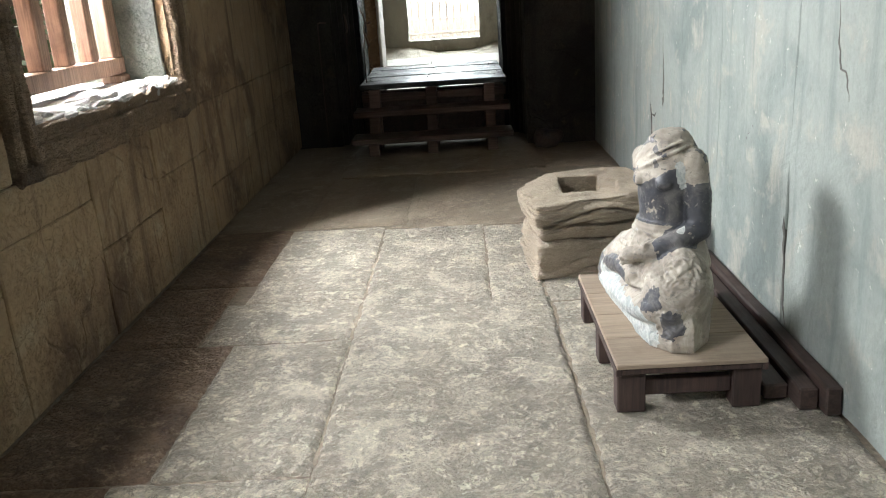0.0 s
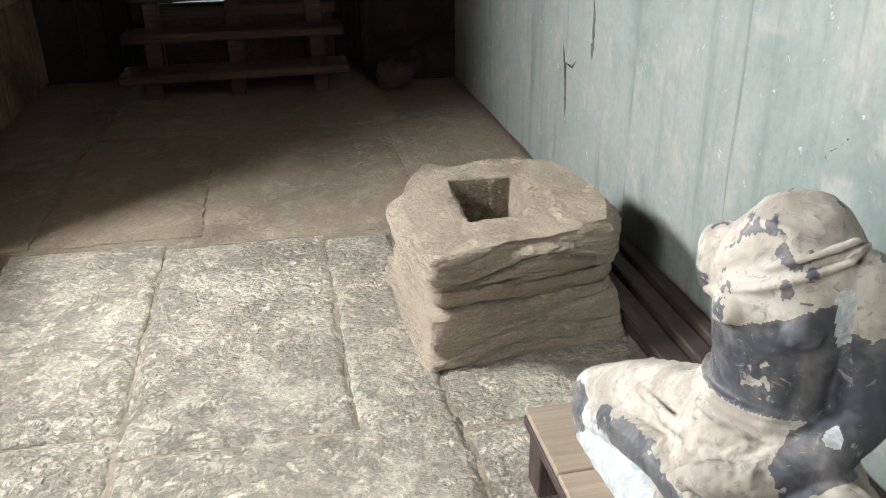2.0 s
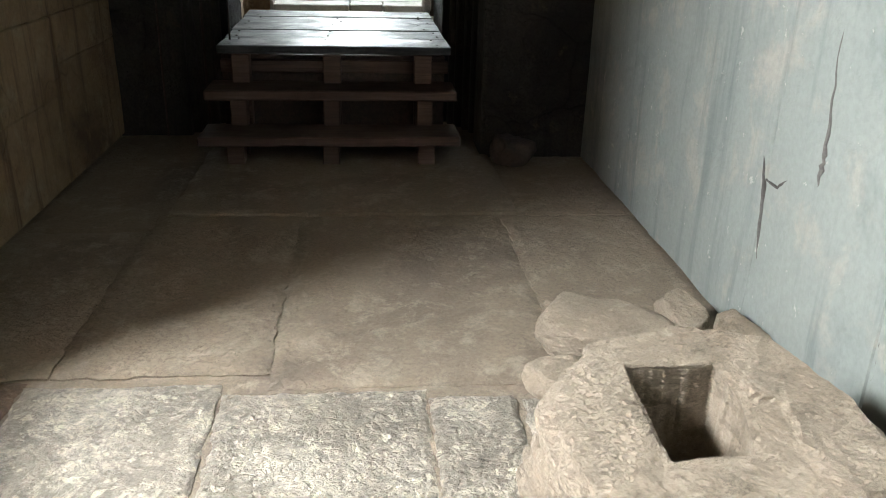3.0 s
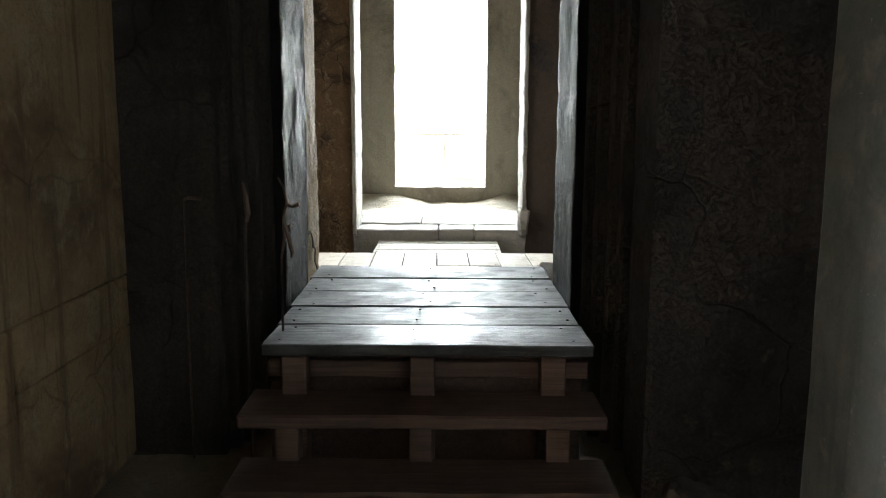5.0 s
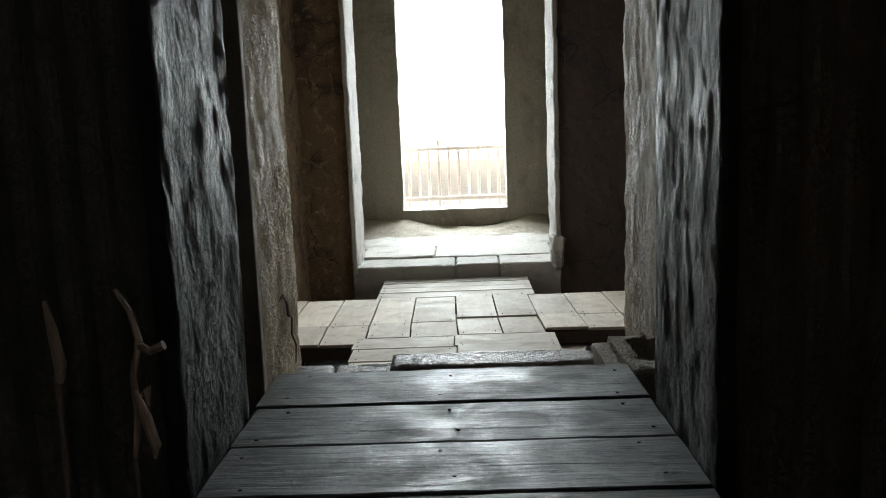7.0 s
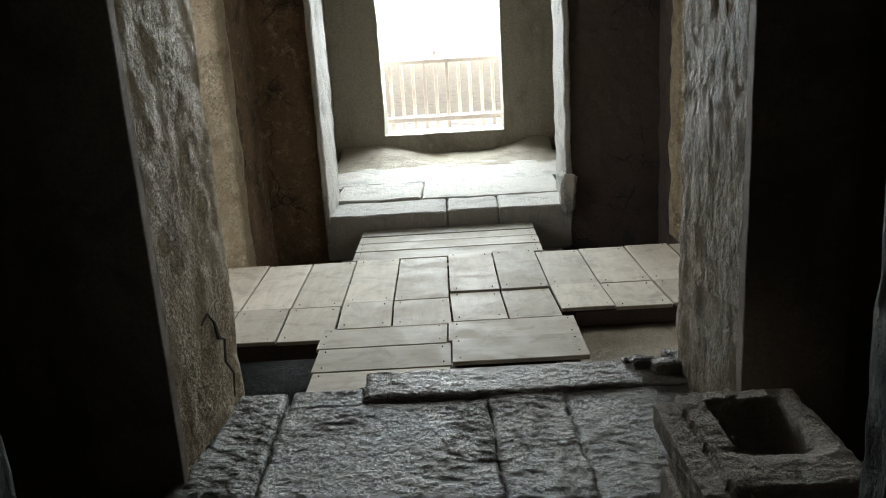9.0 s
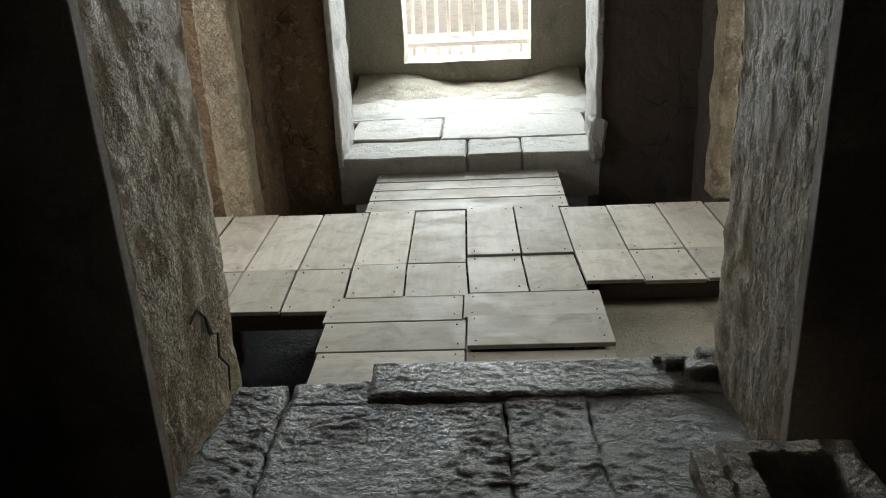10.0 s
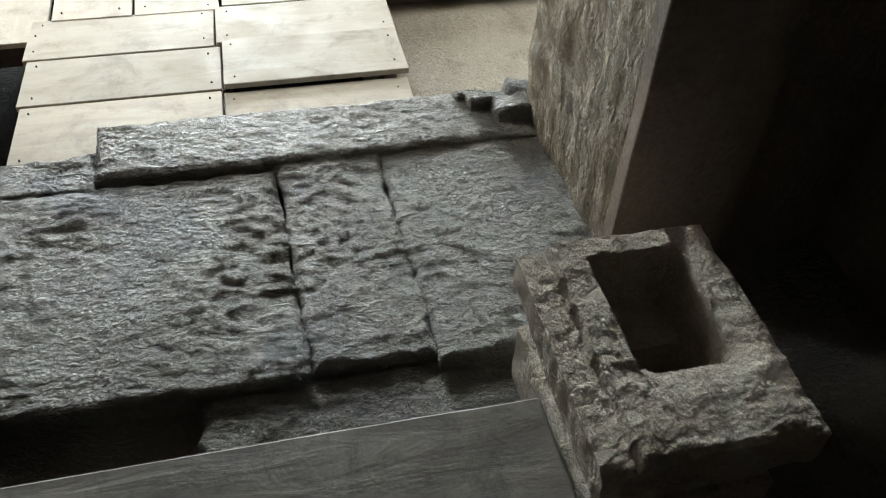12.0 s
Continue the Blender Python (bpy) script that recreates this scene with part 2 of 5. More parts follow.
M_FRAME = stone("eroded_brown_frame_stone", (0.27, 0.19, 0.12), (0.10, 0.07, 0.048), (0.38, 0.29, 0.19), 1.2, strength=1.0, dist=0.025, streak=0.3, pit=0.7, stretch=(1, 0.35, 2.5), relief=14)
M_SILL = stone("bright_sill_stone", (0.50, 0.48, 0.44), (0.32, 0.31, 0.29), (0.62, 0.60, 0.55), 1.6, strength=0.9, chip=0.3, dist=0.02)
M_PEDESTAL = stone("tan_sandstone", (0.47, 0.385, 0.285), (0.35, 0.28, 0.20), (0.55, 0.47, 0.365), 1.8, strength=1.0, dist=0.02, stretch=(1, 1, 4.0), relief=7, flake=0.15, flake_scale=9, pit=0.6, grain=0.4)
M_BOX = stone("brown_grey_sandstone", (0.56, 0.48, 0.39), (0.38, 0.31, 0.25), (0.66, 0.60, 0.51), 1.4, strength=1.0, chip=0.0, dist=0.025, flake=0.05, flake_scale=30, pit=0.45, pale_at=(0.45, 0.66), grain=0.5, fine_relief=0.5)
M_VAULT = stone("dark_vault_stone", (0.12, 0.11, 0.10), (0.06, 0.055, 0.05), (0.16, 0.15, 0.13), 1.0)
M_SAND = stone("sandy_earth", (0.34, 0.30, 0.235), (0.24, 0.205, 0.16), (0.42, 0.38, 0.31), 2.0, strength=0.8, pit=0.4)
M_LICHEN = stone("lichen_dark_reveal_stone", (0.13, 0.135, 0.11), (0.07, 0.075, 0.06), (0.24, 0.22, 0.17), 1.6, strength=0.9, pit=0.5, streak=0.5)
M_LATERITE = stone("laterite_block", (0.33, 0.24, 0.17), (0.2, 0.15, 0.11), (0.42, 0.34, 0.26), 2.0, strength=0.8)
W_PLANK = wood("grey_worn_plank", (0.085, 0.088, 0.092), (0.022, 0.024, 0.027), "x", (0.38, 0.7), 1.0, 0.45, 15, 0.75)
W_STEP = wood("brown_step_timber", (0.15, 0.095, 0.072), (0.075, 0.045, 0.036), "x", (0.55, 0.75))
W_BOARD_X = wood("pale_walkway_board", (0.42, 0.385, 0.325), (0.35, 0.315, 0.26), "x", (0.6, 0.85), 0.3, 0.35, 7, 0.55)
W_BOARD_Y = wood("pale_walkway_board_lengthwise", (0.42, 0.385, 0.325), (0.35, 0.315, 0.26), "y", (0.6, 0.85), 0.3, 0.35, 7, 0.55)
W_TABLE = wood("dark_brown_table_timber", (0.07, 0.042, 0.035), (0.028, 0.018, 0.016), "z", (0.5, 0.7))
W_TOP = wood("dusty_table_board", (0.34, 0.265, 0.195), (0.25, 0.19, 0.135), "x", (0.7, 0.9))
W_BEAM = wood("dark_beam_timber", (0.085, 0.055, 0.045), (0.035, 0.022, 0.018), "y", (0.5, 0.7))
W_BAR = wood("red_brown_window_timber", (0.30, 0.18, 0.12), (0.13, 0.075, 0.05), "z", (0.6, 0.8))
W_TREAD = wood("sawn_grey_brown_tread", (0.20, 0.18, 0.155), (0.11, 0.095, 0.08), "x", (0.45, 0.7), 0.8, 0.5, 6, 0.7)
W_FENCE = wood("glare_pale_fence_timber", (0.92, 0.83, 0.79), (0.84, 0.74, 0.70), "z", (0.6, 0.8))
W_ROOT = wood("frayed_pale_wood", (0.24, 0.17, 0.13), (0.10, 0.06, 0.045), "z", (0.6, 0.8))


def metal(name, color, rough):
    mat, nt, pos, bsdf = start_mat(name)
    bsdf.inputs["Metallic"].default_value = 0.8
    finish_mat(nt, bsdf, mix_color(nt, color, tuple(c * 0.5 for c in color), noise_fac(nt, pos, 90, 4)), rough, None, 0, 0)
    return mat


M_NAIL = metal("dark_nail_iron", (0.06, 0.05, 0.045), 0.6)


def statue_mat():
    """Beige worn plaster with remains of a blue-black lacquer and of a white primer, held in the mesh's coat attribute."""
    mat, nt, pos, bsdf = start_mat("worn_painted_statue_stone")
    att = nt.nodes.new("ShaderNodeAttribute")
    att.attribute_name = "coat"
    sep = nt.nodes.new("ShaderNodeSeparateColor")
    nt.links.new(att.outputs["Color"], sep.inputs[0])
    mid = noise_fac(nt, pos, 9, 7, 0.65, 0.6)
    fine = noise_fac(nt, pos, 70, 8, 0.7)
    spots = noise_fac(nt, pos, 38, 8, 0.75, 0.8)
    beige = mix_color(nt, (0.30, 0.262, 0.215), (0.46, 0.415, 0.345), ramp(nt, mid, 0.40, 0.62))
    beige = mix_color(nt, beige, (0.17, 0.155, 0.145), ramp(nt, spots, 0.53, 0.64, 0, 0.7))
    dark = mix_color(nt, (0.05, 0.052, 0.06), (0.155, 0.145, 0.138), ramp(nt, mid, 0.40, 0.64))
    dark = mix_color(nt, dark, (0.30, 0.27, 0.24), ramp(nt, spots, 0.57, 0.66, 0, 0.75))
    white = mix_color(nt, (0.33, 0.36, 0.345), (0.50, 0.51, 0.48), ramp(nt, spots, 0.42, 0.58))
    lac = ramp(nt, arith(nt, "ADD", sep.outputs[0], arith(nt, "MULTIPLY", arith(nt, "SUBTRACT", spots, 0.5), 0.9)), 0.40, 0.56)
    prim = ramp(nt, arith(nt, "ADD", sep.outputs[1], arith(nt, "MULTIPLY", arith(nt, "SUBTRACT", spots, 0.5), 1.0)), 0.40, 0.56)
    col = mix_color(nt, beige, white, prim)
    col = mix_color(nt, col, dark, lac)
    finish_mat(nt, bsdf, col, ramp(nt, sep.outputs[0], 0.3, 0.8, 0.85, 0.45), arith(nt, "ADD", fine, spots), 0.35, 0.006)
    return mat


M_STATUE = statue_mat()


def leaf_mat():
    mat, nt, pos, bsdf = start_mat("dry_green_leaf")
    finish_mat(nt, bsdf, mix_color(nt, (0.06, 0.09, 0.035), (0.12, 0.13, 0.06), ramp(nt, noise_fac(nt, pos, 3), 0.35, 0.7)), 0.6, None, 0, 0)
    return mat


M_LEAF = leaf_mat()


def haze_mat():
    mat, nt, pos, bsdf = start_mat("bright_hazy_sky")
    em = nt.nodes.new("ShaderNodeEmission")
    em.inputs["Color"].default_value, em.inputs["Strength"].default_value = (1.0, 1.0, 0.97, 1), 3.5
    nt.links.new(em.outputs[0], nt.nodes["Material Output"].inputs["Surface"])
    return mat


M_HAZE = haze_mat()

# ---- mesh helpers ----
RNG = random.Random(7)


def part(name, bm, material, parent=None, label="", smooth=False):
    """One mesh object from a bmesh in world metres, under a thing or a part."""
    me = bpy.data.meshes.new(name)
    base = parent.matrix_world.translation.copy() if parent else Vector()
    if parent and parent.parent:
        base = parent.parent.location.copy()
    elif parent:
        base = parent.location.copy()
    for v in bm.verts:
        v.co -= base
    bm.to_mesh(me)
    bm.free()
    me.materials.append(material)
    if smooth:
        for p in me.polygons:
            p.use_smooth = True
    ob = new(name, me)
    if parent:
        ob.parent = parent
    if label:
        ob["label"] = label
    return ob


def thing(name, at, label, category, group="", kind=""):
    ob = new(name)
    ob.location = at
    ob.empty_display_size = 0.1
    return tagged(ob, label, category, group, kind)


def rbox(x0, x1, y0, y1, z0, z1, res=0.0, amp=0.0, freq=4.0, bevel=0.0, seed=0.0, bsegs=1):
    """A box with bevelled edges, cut into cells of about res and roughened by amp."""
    bm = bmesh.new()
    bmesh.ops.create_cube(bm, size=1)
    for v in bm.verts:
        v.co = Vector(((x0 + x1) / 2 + v.co.x * (x1 - x0), (y0 + y1) / 2 + v.co.y * (y1 - y0), (z0 + z1) / 2 + v.co.z * (z1 - z0)))
    if bevel:
        bmesh.ops.bevel(bm, geom=bm.edges[:], offset=bevel, segments=bsegs, affect="EDGES", profile=0.6)
    if res:
        for ax, (a, b) in enumerate(((x0, x1), (y0, y1), (z0, z1))):
            n = int((b - a) / res)
            no = Vector([1.0 if i == ax else 0.0 for i in range(3)])
            for k in range(1, n):
                co = no * (a + (b - a) * k / n)
                bmesh.ops.bisect_plane(bm, geom=bm.verts[:] + bm.edges[:] + bm.faces[:], plane_co=co, plane_no=no)
    if amp:
        off = Vector((seed * 3.1, seed * 1.7, seed * 2.3))
        for v in bm.verts:
            d = noise.noise_vector(v.co * freq + off) + 0.5 * noise.noise_vector(v.co * freq * 2.6 + off)
            v.co += d * amp
    return bm


def add_bm(bm, other):
    """Appends another bmesh."""
    me = bpy.data.meshes.new("tmp")
    other.to_mesh(me)
    other.free()
    bm.from_mesh(me)
    bpy.data.meshes.remove(me)
    return bm


def tube(points, radii, sides=8):
    """A tapered tube through points."""
    bm = bmesh.new()
    rings = []
    for i, p in enumerate(points):
        p = Vector(p)
        d = (Vector(points[min(i + 1, len(points) - 1)]) - Vector(points[max(i - 1, 0)])).normalized()
        u = d.orthogonal().normalized()
        w = d.cross(u)
        rings.append([bm.verts.new(p + radii[i] * (math.cos(a) * u + math.sin(a) * w)) for a in [2 * math.pi * k / sides for k in range(sides)]])
    for a, b in zip(rings, rings[1:]):
        for k in range(sides):
            bm.faces.new((a[k], a[(k + 1) % sides], b[(k + 1) % sides], b[k]))
    bm.faces.new(rings[0][::-1])
    bm.faces.new(rings[-1])
    bmesh.ops.recalc_face_normals(bm, faces=bm.faces)
    return bm


def jamb(x0, x1, y0, y1, z0, z1, seed, lean):
    """A door jamb of hewn stone: flaked face, worn corners, its far edge leaning in by lean."""
    bm = rbox(x0, x1, y0, y1, z0, z1, res=0.035, bevel=0.02, bsegs=2)
    off = Vector((seed * 5.0, 0, 0))
    for v in bm.verts:
        p = Vector((v.co.x, v.co.y, v.co.z * 0.8)) + off
        v.co += noise.noise_vector(p * 3) * 0.012 + noise.noise_vector(p * 11) * 0.012 + noise.noise_vector(p * 24) * 0.006
        v.co.x += lean * (v.co.y - y0) / (y1 - y0)
    return bm


def hewn(x0, x1, y0, y1, z0, z1, seed):
    """A door jamb dressed with a point chisel: upright gouges over a wavy face."""
    bm = rbox(x0, x1, y0, y1, z0, z1, res=0.03, bevel=0.015, bsegs=2)
    off = Vector((seed * 5.0, 0, 0))
    for v in bm.verts:
        p = Vector((v.co.x, v.co.y, v.co.z * 0.5)) + off
        gouge = max(0.0, noise.noise(p * 26 + noise.noise_vector(p * 9)) - 0.1)
        v.co += noise.noise_vector(p * 3) * 0.012 + noise.noise_vector(p * 10) * 0.004 + noise.noise_vector(p * 26) * 0.004
        v.co.x += (-1 if v.co.x < 0 else 1) * gouge * 0.010
    return bm


def structure(name, bm, mat, label, category, smooth=False):
    return tagged(part(name, bm, mat, None, "", smooth), label, category, "", "structure")


def boxes(*dims, res=0.0, amp=0.0, freq=4.0):
    bm = bmesh.new()
    for d in dims:
        add_bm(bm, rbox(*d, res=res, amp=amp, freq=freq))
    return bm


def relief_slab(name, parent, mat, x0, x1, y0, y1, z0, z1, res, rough, freq, seed, wander=0.004, lean=0.0, worn=0.0, flaky=False):
    """A hewn slab: finely chiselled top with rough and trodden areas, crumbled wandering edges and plain sides."""
    nx, ny = max(4, int((x1 - x0) / res)), max(4, int((y1 - y0) / res))
    off = Vector((seed * 3.7, seed * 1.9, seed))
    base = parent.location
    verts, faces = [], []
    for j in range(ny + 1):
        for i in range(nx + 1):
            x, y = x0 + (x1 - x0) * i / nx, y0 + (y1 - y0) * j / ny
            p = Vector((x, y, 0)) + off
            rim = min(x - x0, x1 - x, y - y0, y1 - y)
            where = min(1.0, max(worn, 0.5 + 1.6 * noise.noise(p * 2.1)))
            bent = p + noise.noise_vector(p * freq * 0.5) * (0.35 / freq)
            chisel = 0.9 * noise.noise(bent * freq) + 0.6 * noise.noise(bent * freq * 0.45) + 0.45 * noise.noise(p * freq * 2.6) + 0.25 * noise.noise(p * freq * 5.3)
            if flaky:
                g = Vector((bent.x * 0.75, bent.y * 1.2, 0))
                step = 2.6 * (noise.noise(g * freq) + 0.55 * noise.noise(g * freq * 2.3)) + 0.5 * noise.noise(p * 40)
                low_, part_ = math.floor(step), step - math.floor(step)
                edge_ = min(1.0, max(0.0, (part_ - 0.55) / 0.45))
                chisel = 0.42 * (low_ + edge_ * edge_ * (3 - 2 * edge_)) + 0.22 * noise.noise(p * freq * 5) - 1.1 * max(0.0, noise.noise(g * freq * 1.4 + Vector((9, 4, 0))) - 0.42)
            z = z1 + rough * where * chisel + 0.8 * rough * noise.noise(p * 3.0)
            if rim < 0.022:
                z -= (0.022 - rim) / 0.022 * (0.004 + rough * (0.8 + 2.5 * abs(noise.noise(p * 9))))
            shake = noise.noise_vector(p * 11) * wander + noise.noise_vector(p * 3) * wander
            shake += noise.cell_vector(Vector((i, j, seed * 7))) * (res * 0.45) - Vector((1, 1, 1)) * (res * 0.225)
            verts.append((x + shake.x + lean * (y - y0) - base.x, y + shake.y - base.y, z - base.z))
    w = nx + 1
    for j in range(ny):
        for i in range(nx):
            a, b, c, d = j * w + i, j * w + i + 1, (j + 1) * w + i + 1, (j + 1) * w + i
            faces += [(a, b, c), (a, c, d)] if (i * 7 + j * 3) % 5 < 3 else [(a, b, d), (b, c, d)]
    ring = [i for i in range(w)] + [j * w + nx for j in range(1, ny + 1)] + [ny * w + i for i in range(nx - 1, -1, -1)] + [j * w for j in range(ny - 1, 0, -1)]
    low = len(verts)
    for k in ring:
        verts.append((verts[k][0], verts[k][1], z0 - base.z))
    n = len(ring)
    for k in range(n):
        faces.append((ring[(k + 1) % n], ring[k], low + k, low + (k + 1) % n))
    faces.append(tuple(range(low + n - 1, low - 1, -1)))
    me = bpy.data.meshes.new(name)
    me.from_pydata(verts, [], faces)
    me.materials.append(mat)
    me.polygons.foreach_set("use_smooth", [flaky] * len(faces))
    ob = new(name, me)
    ob.parent = parent
    return ob

# ---- the gallery: shell ----
structure("ground", rbox(-60, 60, -60, 90, -1.6, -1.0), M_SAND, "dry sandy earth around the stone building", "ground")
structure("floor", rbox(-2.4, 1.9, -3.2, 9.55, -0.5, -0.014), M_DUST, "dusty stone bed below the gallery paving", "floor")
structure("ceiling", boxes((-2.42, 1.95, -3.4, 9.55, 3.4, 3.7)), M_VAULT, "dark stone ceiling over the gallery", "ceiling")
structure("wall_south", boxes((-2.42, 1.95, -3.4, -3.1, -0.5, 3.4)), M_GREY, "plain stone wall closing the gallery", "wall")

WX0, WX1 = -2.42, -1.72
W1 = (3.2, 4.98)
W2 = (0.1, 1.88)
WZ0, WZ1 = 1.08, 2.58
wall_west = structure("wall_west", boxes(
    (WX0, WX1, -3.1, W2[0], -0.5, 3.4), (WX0, WX1, W2[0], W2[1], -0.5, WZ0 - 0.06), (WX0, WX1, W2[0], W2[1], WZ1, 3.4),
    (WX0, WX1, W2[1], W1[0], -0.5, 3.4), (WX0, WX1, W1[0], W1[1], -0.5, WZ0 - 0.06), (WX0, WX1, W1[0], W1[1], WZ1, 3.4),
    (WX0, WX1, W1[1], 8.5, -0.5, 3.4)), M_LEFT, "ochre sandstone gallery wall with dark weather streaks", "wall")


def facing_block(parent, x0, x1, y0, y1, z0, z1, mat, seed, name="stone_block", amp=0.006, res=0.11, bevel=0.006):
    return part(name, rbox(x0, x1, y0, y1, z0, z1, res=res, amp=amp, freq=3.0, bevel=bevel, seed=seed), mat, parent)


# lower courses of the window wall, big upright blocks with open joints
cuts = [-3.1, -1.9, -0.8, 0.5, 1.7, 2.75, 3.58, 4.38, 5.3, 6.35, 7.4, 8.5]
for i, (a, b) in enumerate(zip(cuts, cuts[1:])):
    for j, (za, zb) in enumerate(((0.0, 0.30 + 0.41 * (i * 0.382 % 1)), (0.30 + 0.41 * (i * 0.382 % 1), 0.88))):
        facing_block(wall_west, WX1 - 0.05, WX1 + 0.022, a + 0.003, b - 0.003, za + 0.002, zb - 0.002, M_LEFT, i * 2.7 + j)
for i, (a, b) in enumerate(((1.9, 2.98), (5.2, 6.2), (6.2, 7.3), (7.3, 8.5))):
    for j, (za, zb) in enumerate(((0.88, 3.4),)):
        facing_block(wall_west, WX1 - 0.05, WX1 + 0.022, a + 0.003, b - 0.003, za + 0.003, zb - 0.003, M_LEFT, 40 + i * 2.7 + j)


def stone_window(y0, y1, bars):
    """Window with a moulded stone frame, a broken sill and upright timber bars."""
    win = thing("window_1" if bars else "window_2", (WX1, (y0 + y1) / 2, WZ0), "stone-framed window with a broken sill and red-brown timber bars" if bars
                else "plain stone-framed window opening in the gallery wall", "window", "", "structure")
    frame_bm = bmesh.new()
    for k, (out, proud) in enumerate(((0.20, 0.055), (0.135, 0.075), (0.07, 0.05))):
        inner = out - 0.058
        add_bm(frame_bm, rbox(WX1 - 0.02, WX1 + proud, y0 - out, y0 - inner, WZ0 - out, WZ1 + out, res=0.06, amp=0.014, freq=8, bevel=0.012, seed=k))
        add_bm(frame_bm, rbox(WX1 - 0.02, WX1 + proud, y1 + inner, y1 + out, WZ0 - out, WZ1 + out, res=0.06, amp=0.014, freq=8, bevel=0.012, seed=k + 3))
        add_bm(frame_bm, rbox(WX1 - 0.02, WX1 + proud + 0.002, y0 - out, y1 + out, WZ0 - out - 0.02, WZ0 - inner, res=0.045, amp=0.02, freq=9, bevel=0.012, seed=k + 6))
        add_bm(frame_bm, rbox(WX1 - 0.02, WX1 + proud, y0 - inner, y1 + inner, WZ1 + inner, WZ1 + out, bevel=0.006))
    part("window_frame", frame_bm, M_FRAME, win)
    part("window_sill", rbox(WX0 - 0.03, WX1 + 0.04, y0, y1, WZ0 - 0.07, WZ0, res=0.035, amp=0.016, freq=13, bevel=0.012), M_SILL, win, "sunlit broken stone sill")
    rag = bmesh.new()
    for k in range(14):
        yy = y0 + 0.08 + (y1 - y0 - 0.16) * k / 13
        s = RNG.uniform(0.04, 0.09)
        add_bm(rag, rbox(WX1 - 0.15, WX1 + 0.02 - RNG.uniform(0, 0.05), yy - s, yy + s, WZ0 - 0.03, WZ0 + RNG.uniform(0.005, 0.03), res=0.04, amp=0.02, freq=11, bevel=0.01, seed=k))
    part("sill_rubble", rag, M_SILL, win)
    part("window_reveal", rbox(WX0 + 0.02, WX1 - 0.05, y1 - 0.025, y1 + 0.01, WZ0 - 0.02, WZ1, res=0.06, amp=0.010, freq=8, bevel=0.006), M_LICHEN, win, "lichen-dark stone reveal")
    if bars:
        part("bottom_rail", rbox(-2.10, -2.0, y0 - 0.02, y1 + 0.03, 1.13, 1.225, bevel=0.006), W_BAR, win)
        part("rail_wedge", rbox(-2.10, -1.98, y1 - 0.16, y1 - 0.02, 1.075, 1.128, bevel=0.01, amp=0.006), W_BAR, win)
        for yy, w in ((3.42, 0.10), (3.76, 0.10), (4.04, 0.10), (4.31, 0.085), (4.60, 0.085), (4.90, 0.15)):
            part("bar", rbox(-2.09, -2.01, yy - w / 2, yy + w / 2, 1.226, WZ1 + 0.02, res=0.3, amp=0.004, bevel=0.006, seed=yy), W_BAR, win)
    return win


stone_window(*W1, True)
stone_window(*W2, False)

# blue-green wall of large plastered blocks
wall_east = structure("wall_east", boxes((1.29, 1.95, -3.1, 7.85, -0.5, 3.4)), M_RIGHT, "blue-green lichen-stained plaster wall with upright cracks", "wall")
ycuts = [-3.1, -1.6, -0.2, 1.05, 2.18, 3.09, 4.0, 4.72, 5.46, 6.5, 7.85]
for i, (a, b) in enumerate(zip(ycuts, ycuts[1:])):
    zc = [0.0, 3.4]
    for j, (za, zb) in enumerate(zip(zc, zc[1:])):
        wide = 0.002
        facing_block(wall_east, 1.25 + 0.02 * max(0, (a - 3) / 4), 1.42, a + 0.002, b - wide, za + 0.0015, zb - 0.0015, M_RIGHT, 70 + i * 3.3 + j, amp=0.007)

# open cracks in the plaster, as (y, z) with their half width
for line in (((3.112, 0.62, 0.004), (3.10, 0.50, 0.010), (3.086, 0.37, 0.011), (3.075, 0.21, 0.009), (3.045, 0.11, 0.003)),
             ((3.516, 1.30, 0.002), (3.518, 1.03, 0.004), (3.52, 0.944, 0.004), (3.50, 0.849, 0.005), (3.576, 0.79, 0.006), (3.609, 0.748, 0.004), (3.62, 0.685, 0.002)),
             ((3.497, 0.842, 0.002), (3.512, 0.743, 0.003), (3.517, 0.645, 0.002)),
             ((5.185, 1.9, 0.002), (5.178, 1.217, 0.004), (5.176, 1.06, 0.004), (5.155, 0.90, 0.005), (5.139, 0.78, 0.010), (5.138, 0.737, 0.012), (5.143, 0.647, 0.003)),
             ((5.50, 0.68, 0.003), (5.475, 0.594, 0.009), (5.452, 0.48, 0.008), (5.435, 0.36, 0.006), (5.426, 0.30, 0.002)),
             ((5.46, 0.604, 0.004), (5.377, 0.603, 0.008), (5.322, 0.644, 0.003)), ((5.226, 0.562, 0.006), (5.217, 0.509, 0.004)),
             ((4.705, 0.437, 0.003), (4.704, 0.336, 0.005), (4.698, 0.252, 0.003)),
             ((2.774, 1.5, 0.002), (2.762, 1.258, 0.003), (2.735, 1.148, 0.005), (2.69, 1.14, 0.004), (2.656, 1.05, 0.002))):
    pts = []
    for (ya, za, wa), (yb, zb, wb) in zip(line, line[1:]):
        for k in range(4):
            t = k / 4
            pts.append((ya + (yb - ya) * t + RNG.uniform(-0.006, 0.006), za + (zb - za) * t, max(0.0015, (wa + (wb - wa) * t) * RNG.uniform(0.7, 1.25))))
    pts.append(line[-1])
    part("crack", tube([(1.252 + 0.005 * max(0, y - 3), y, z) for y, z, w in pts], [w for y, z, w in pts], 6), M_VAULT, wall_east)

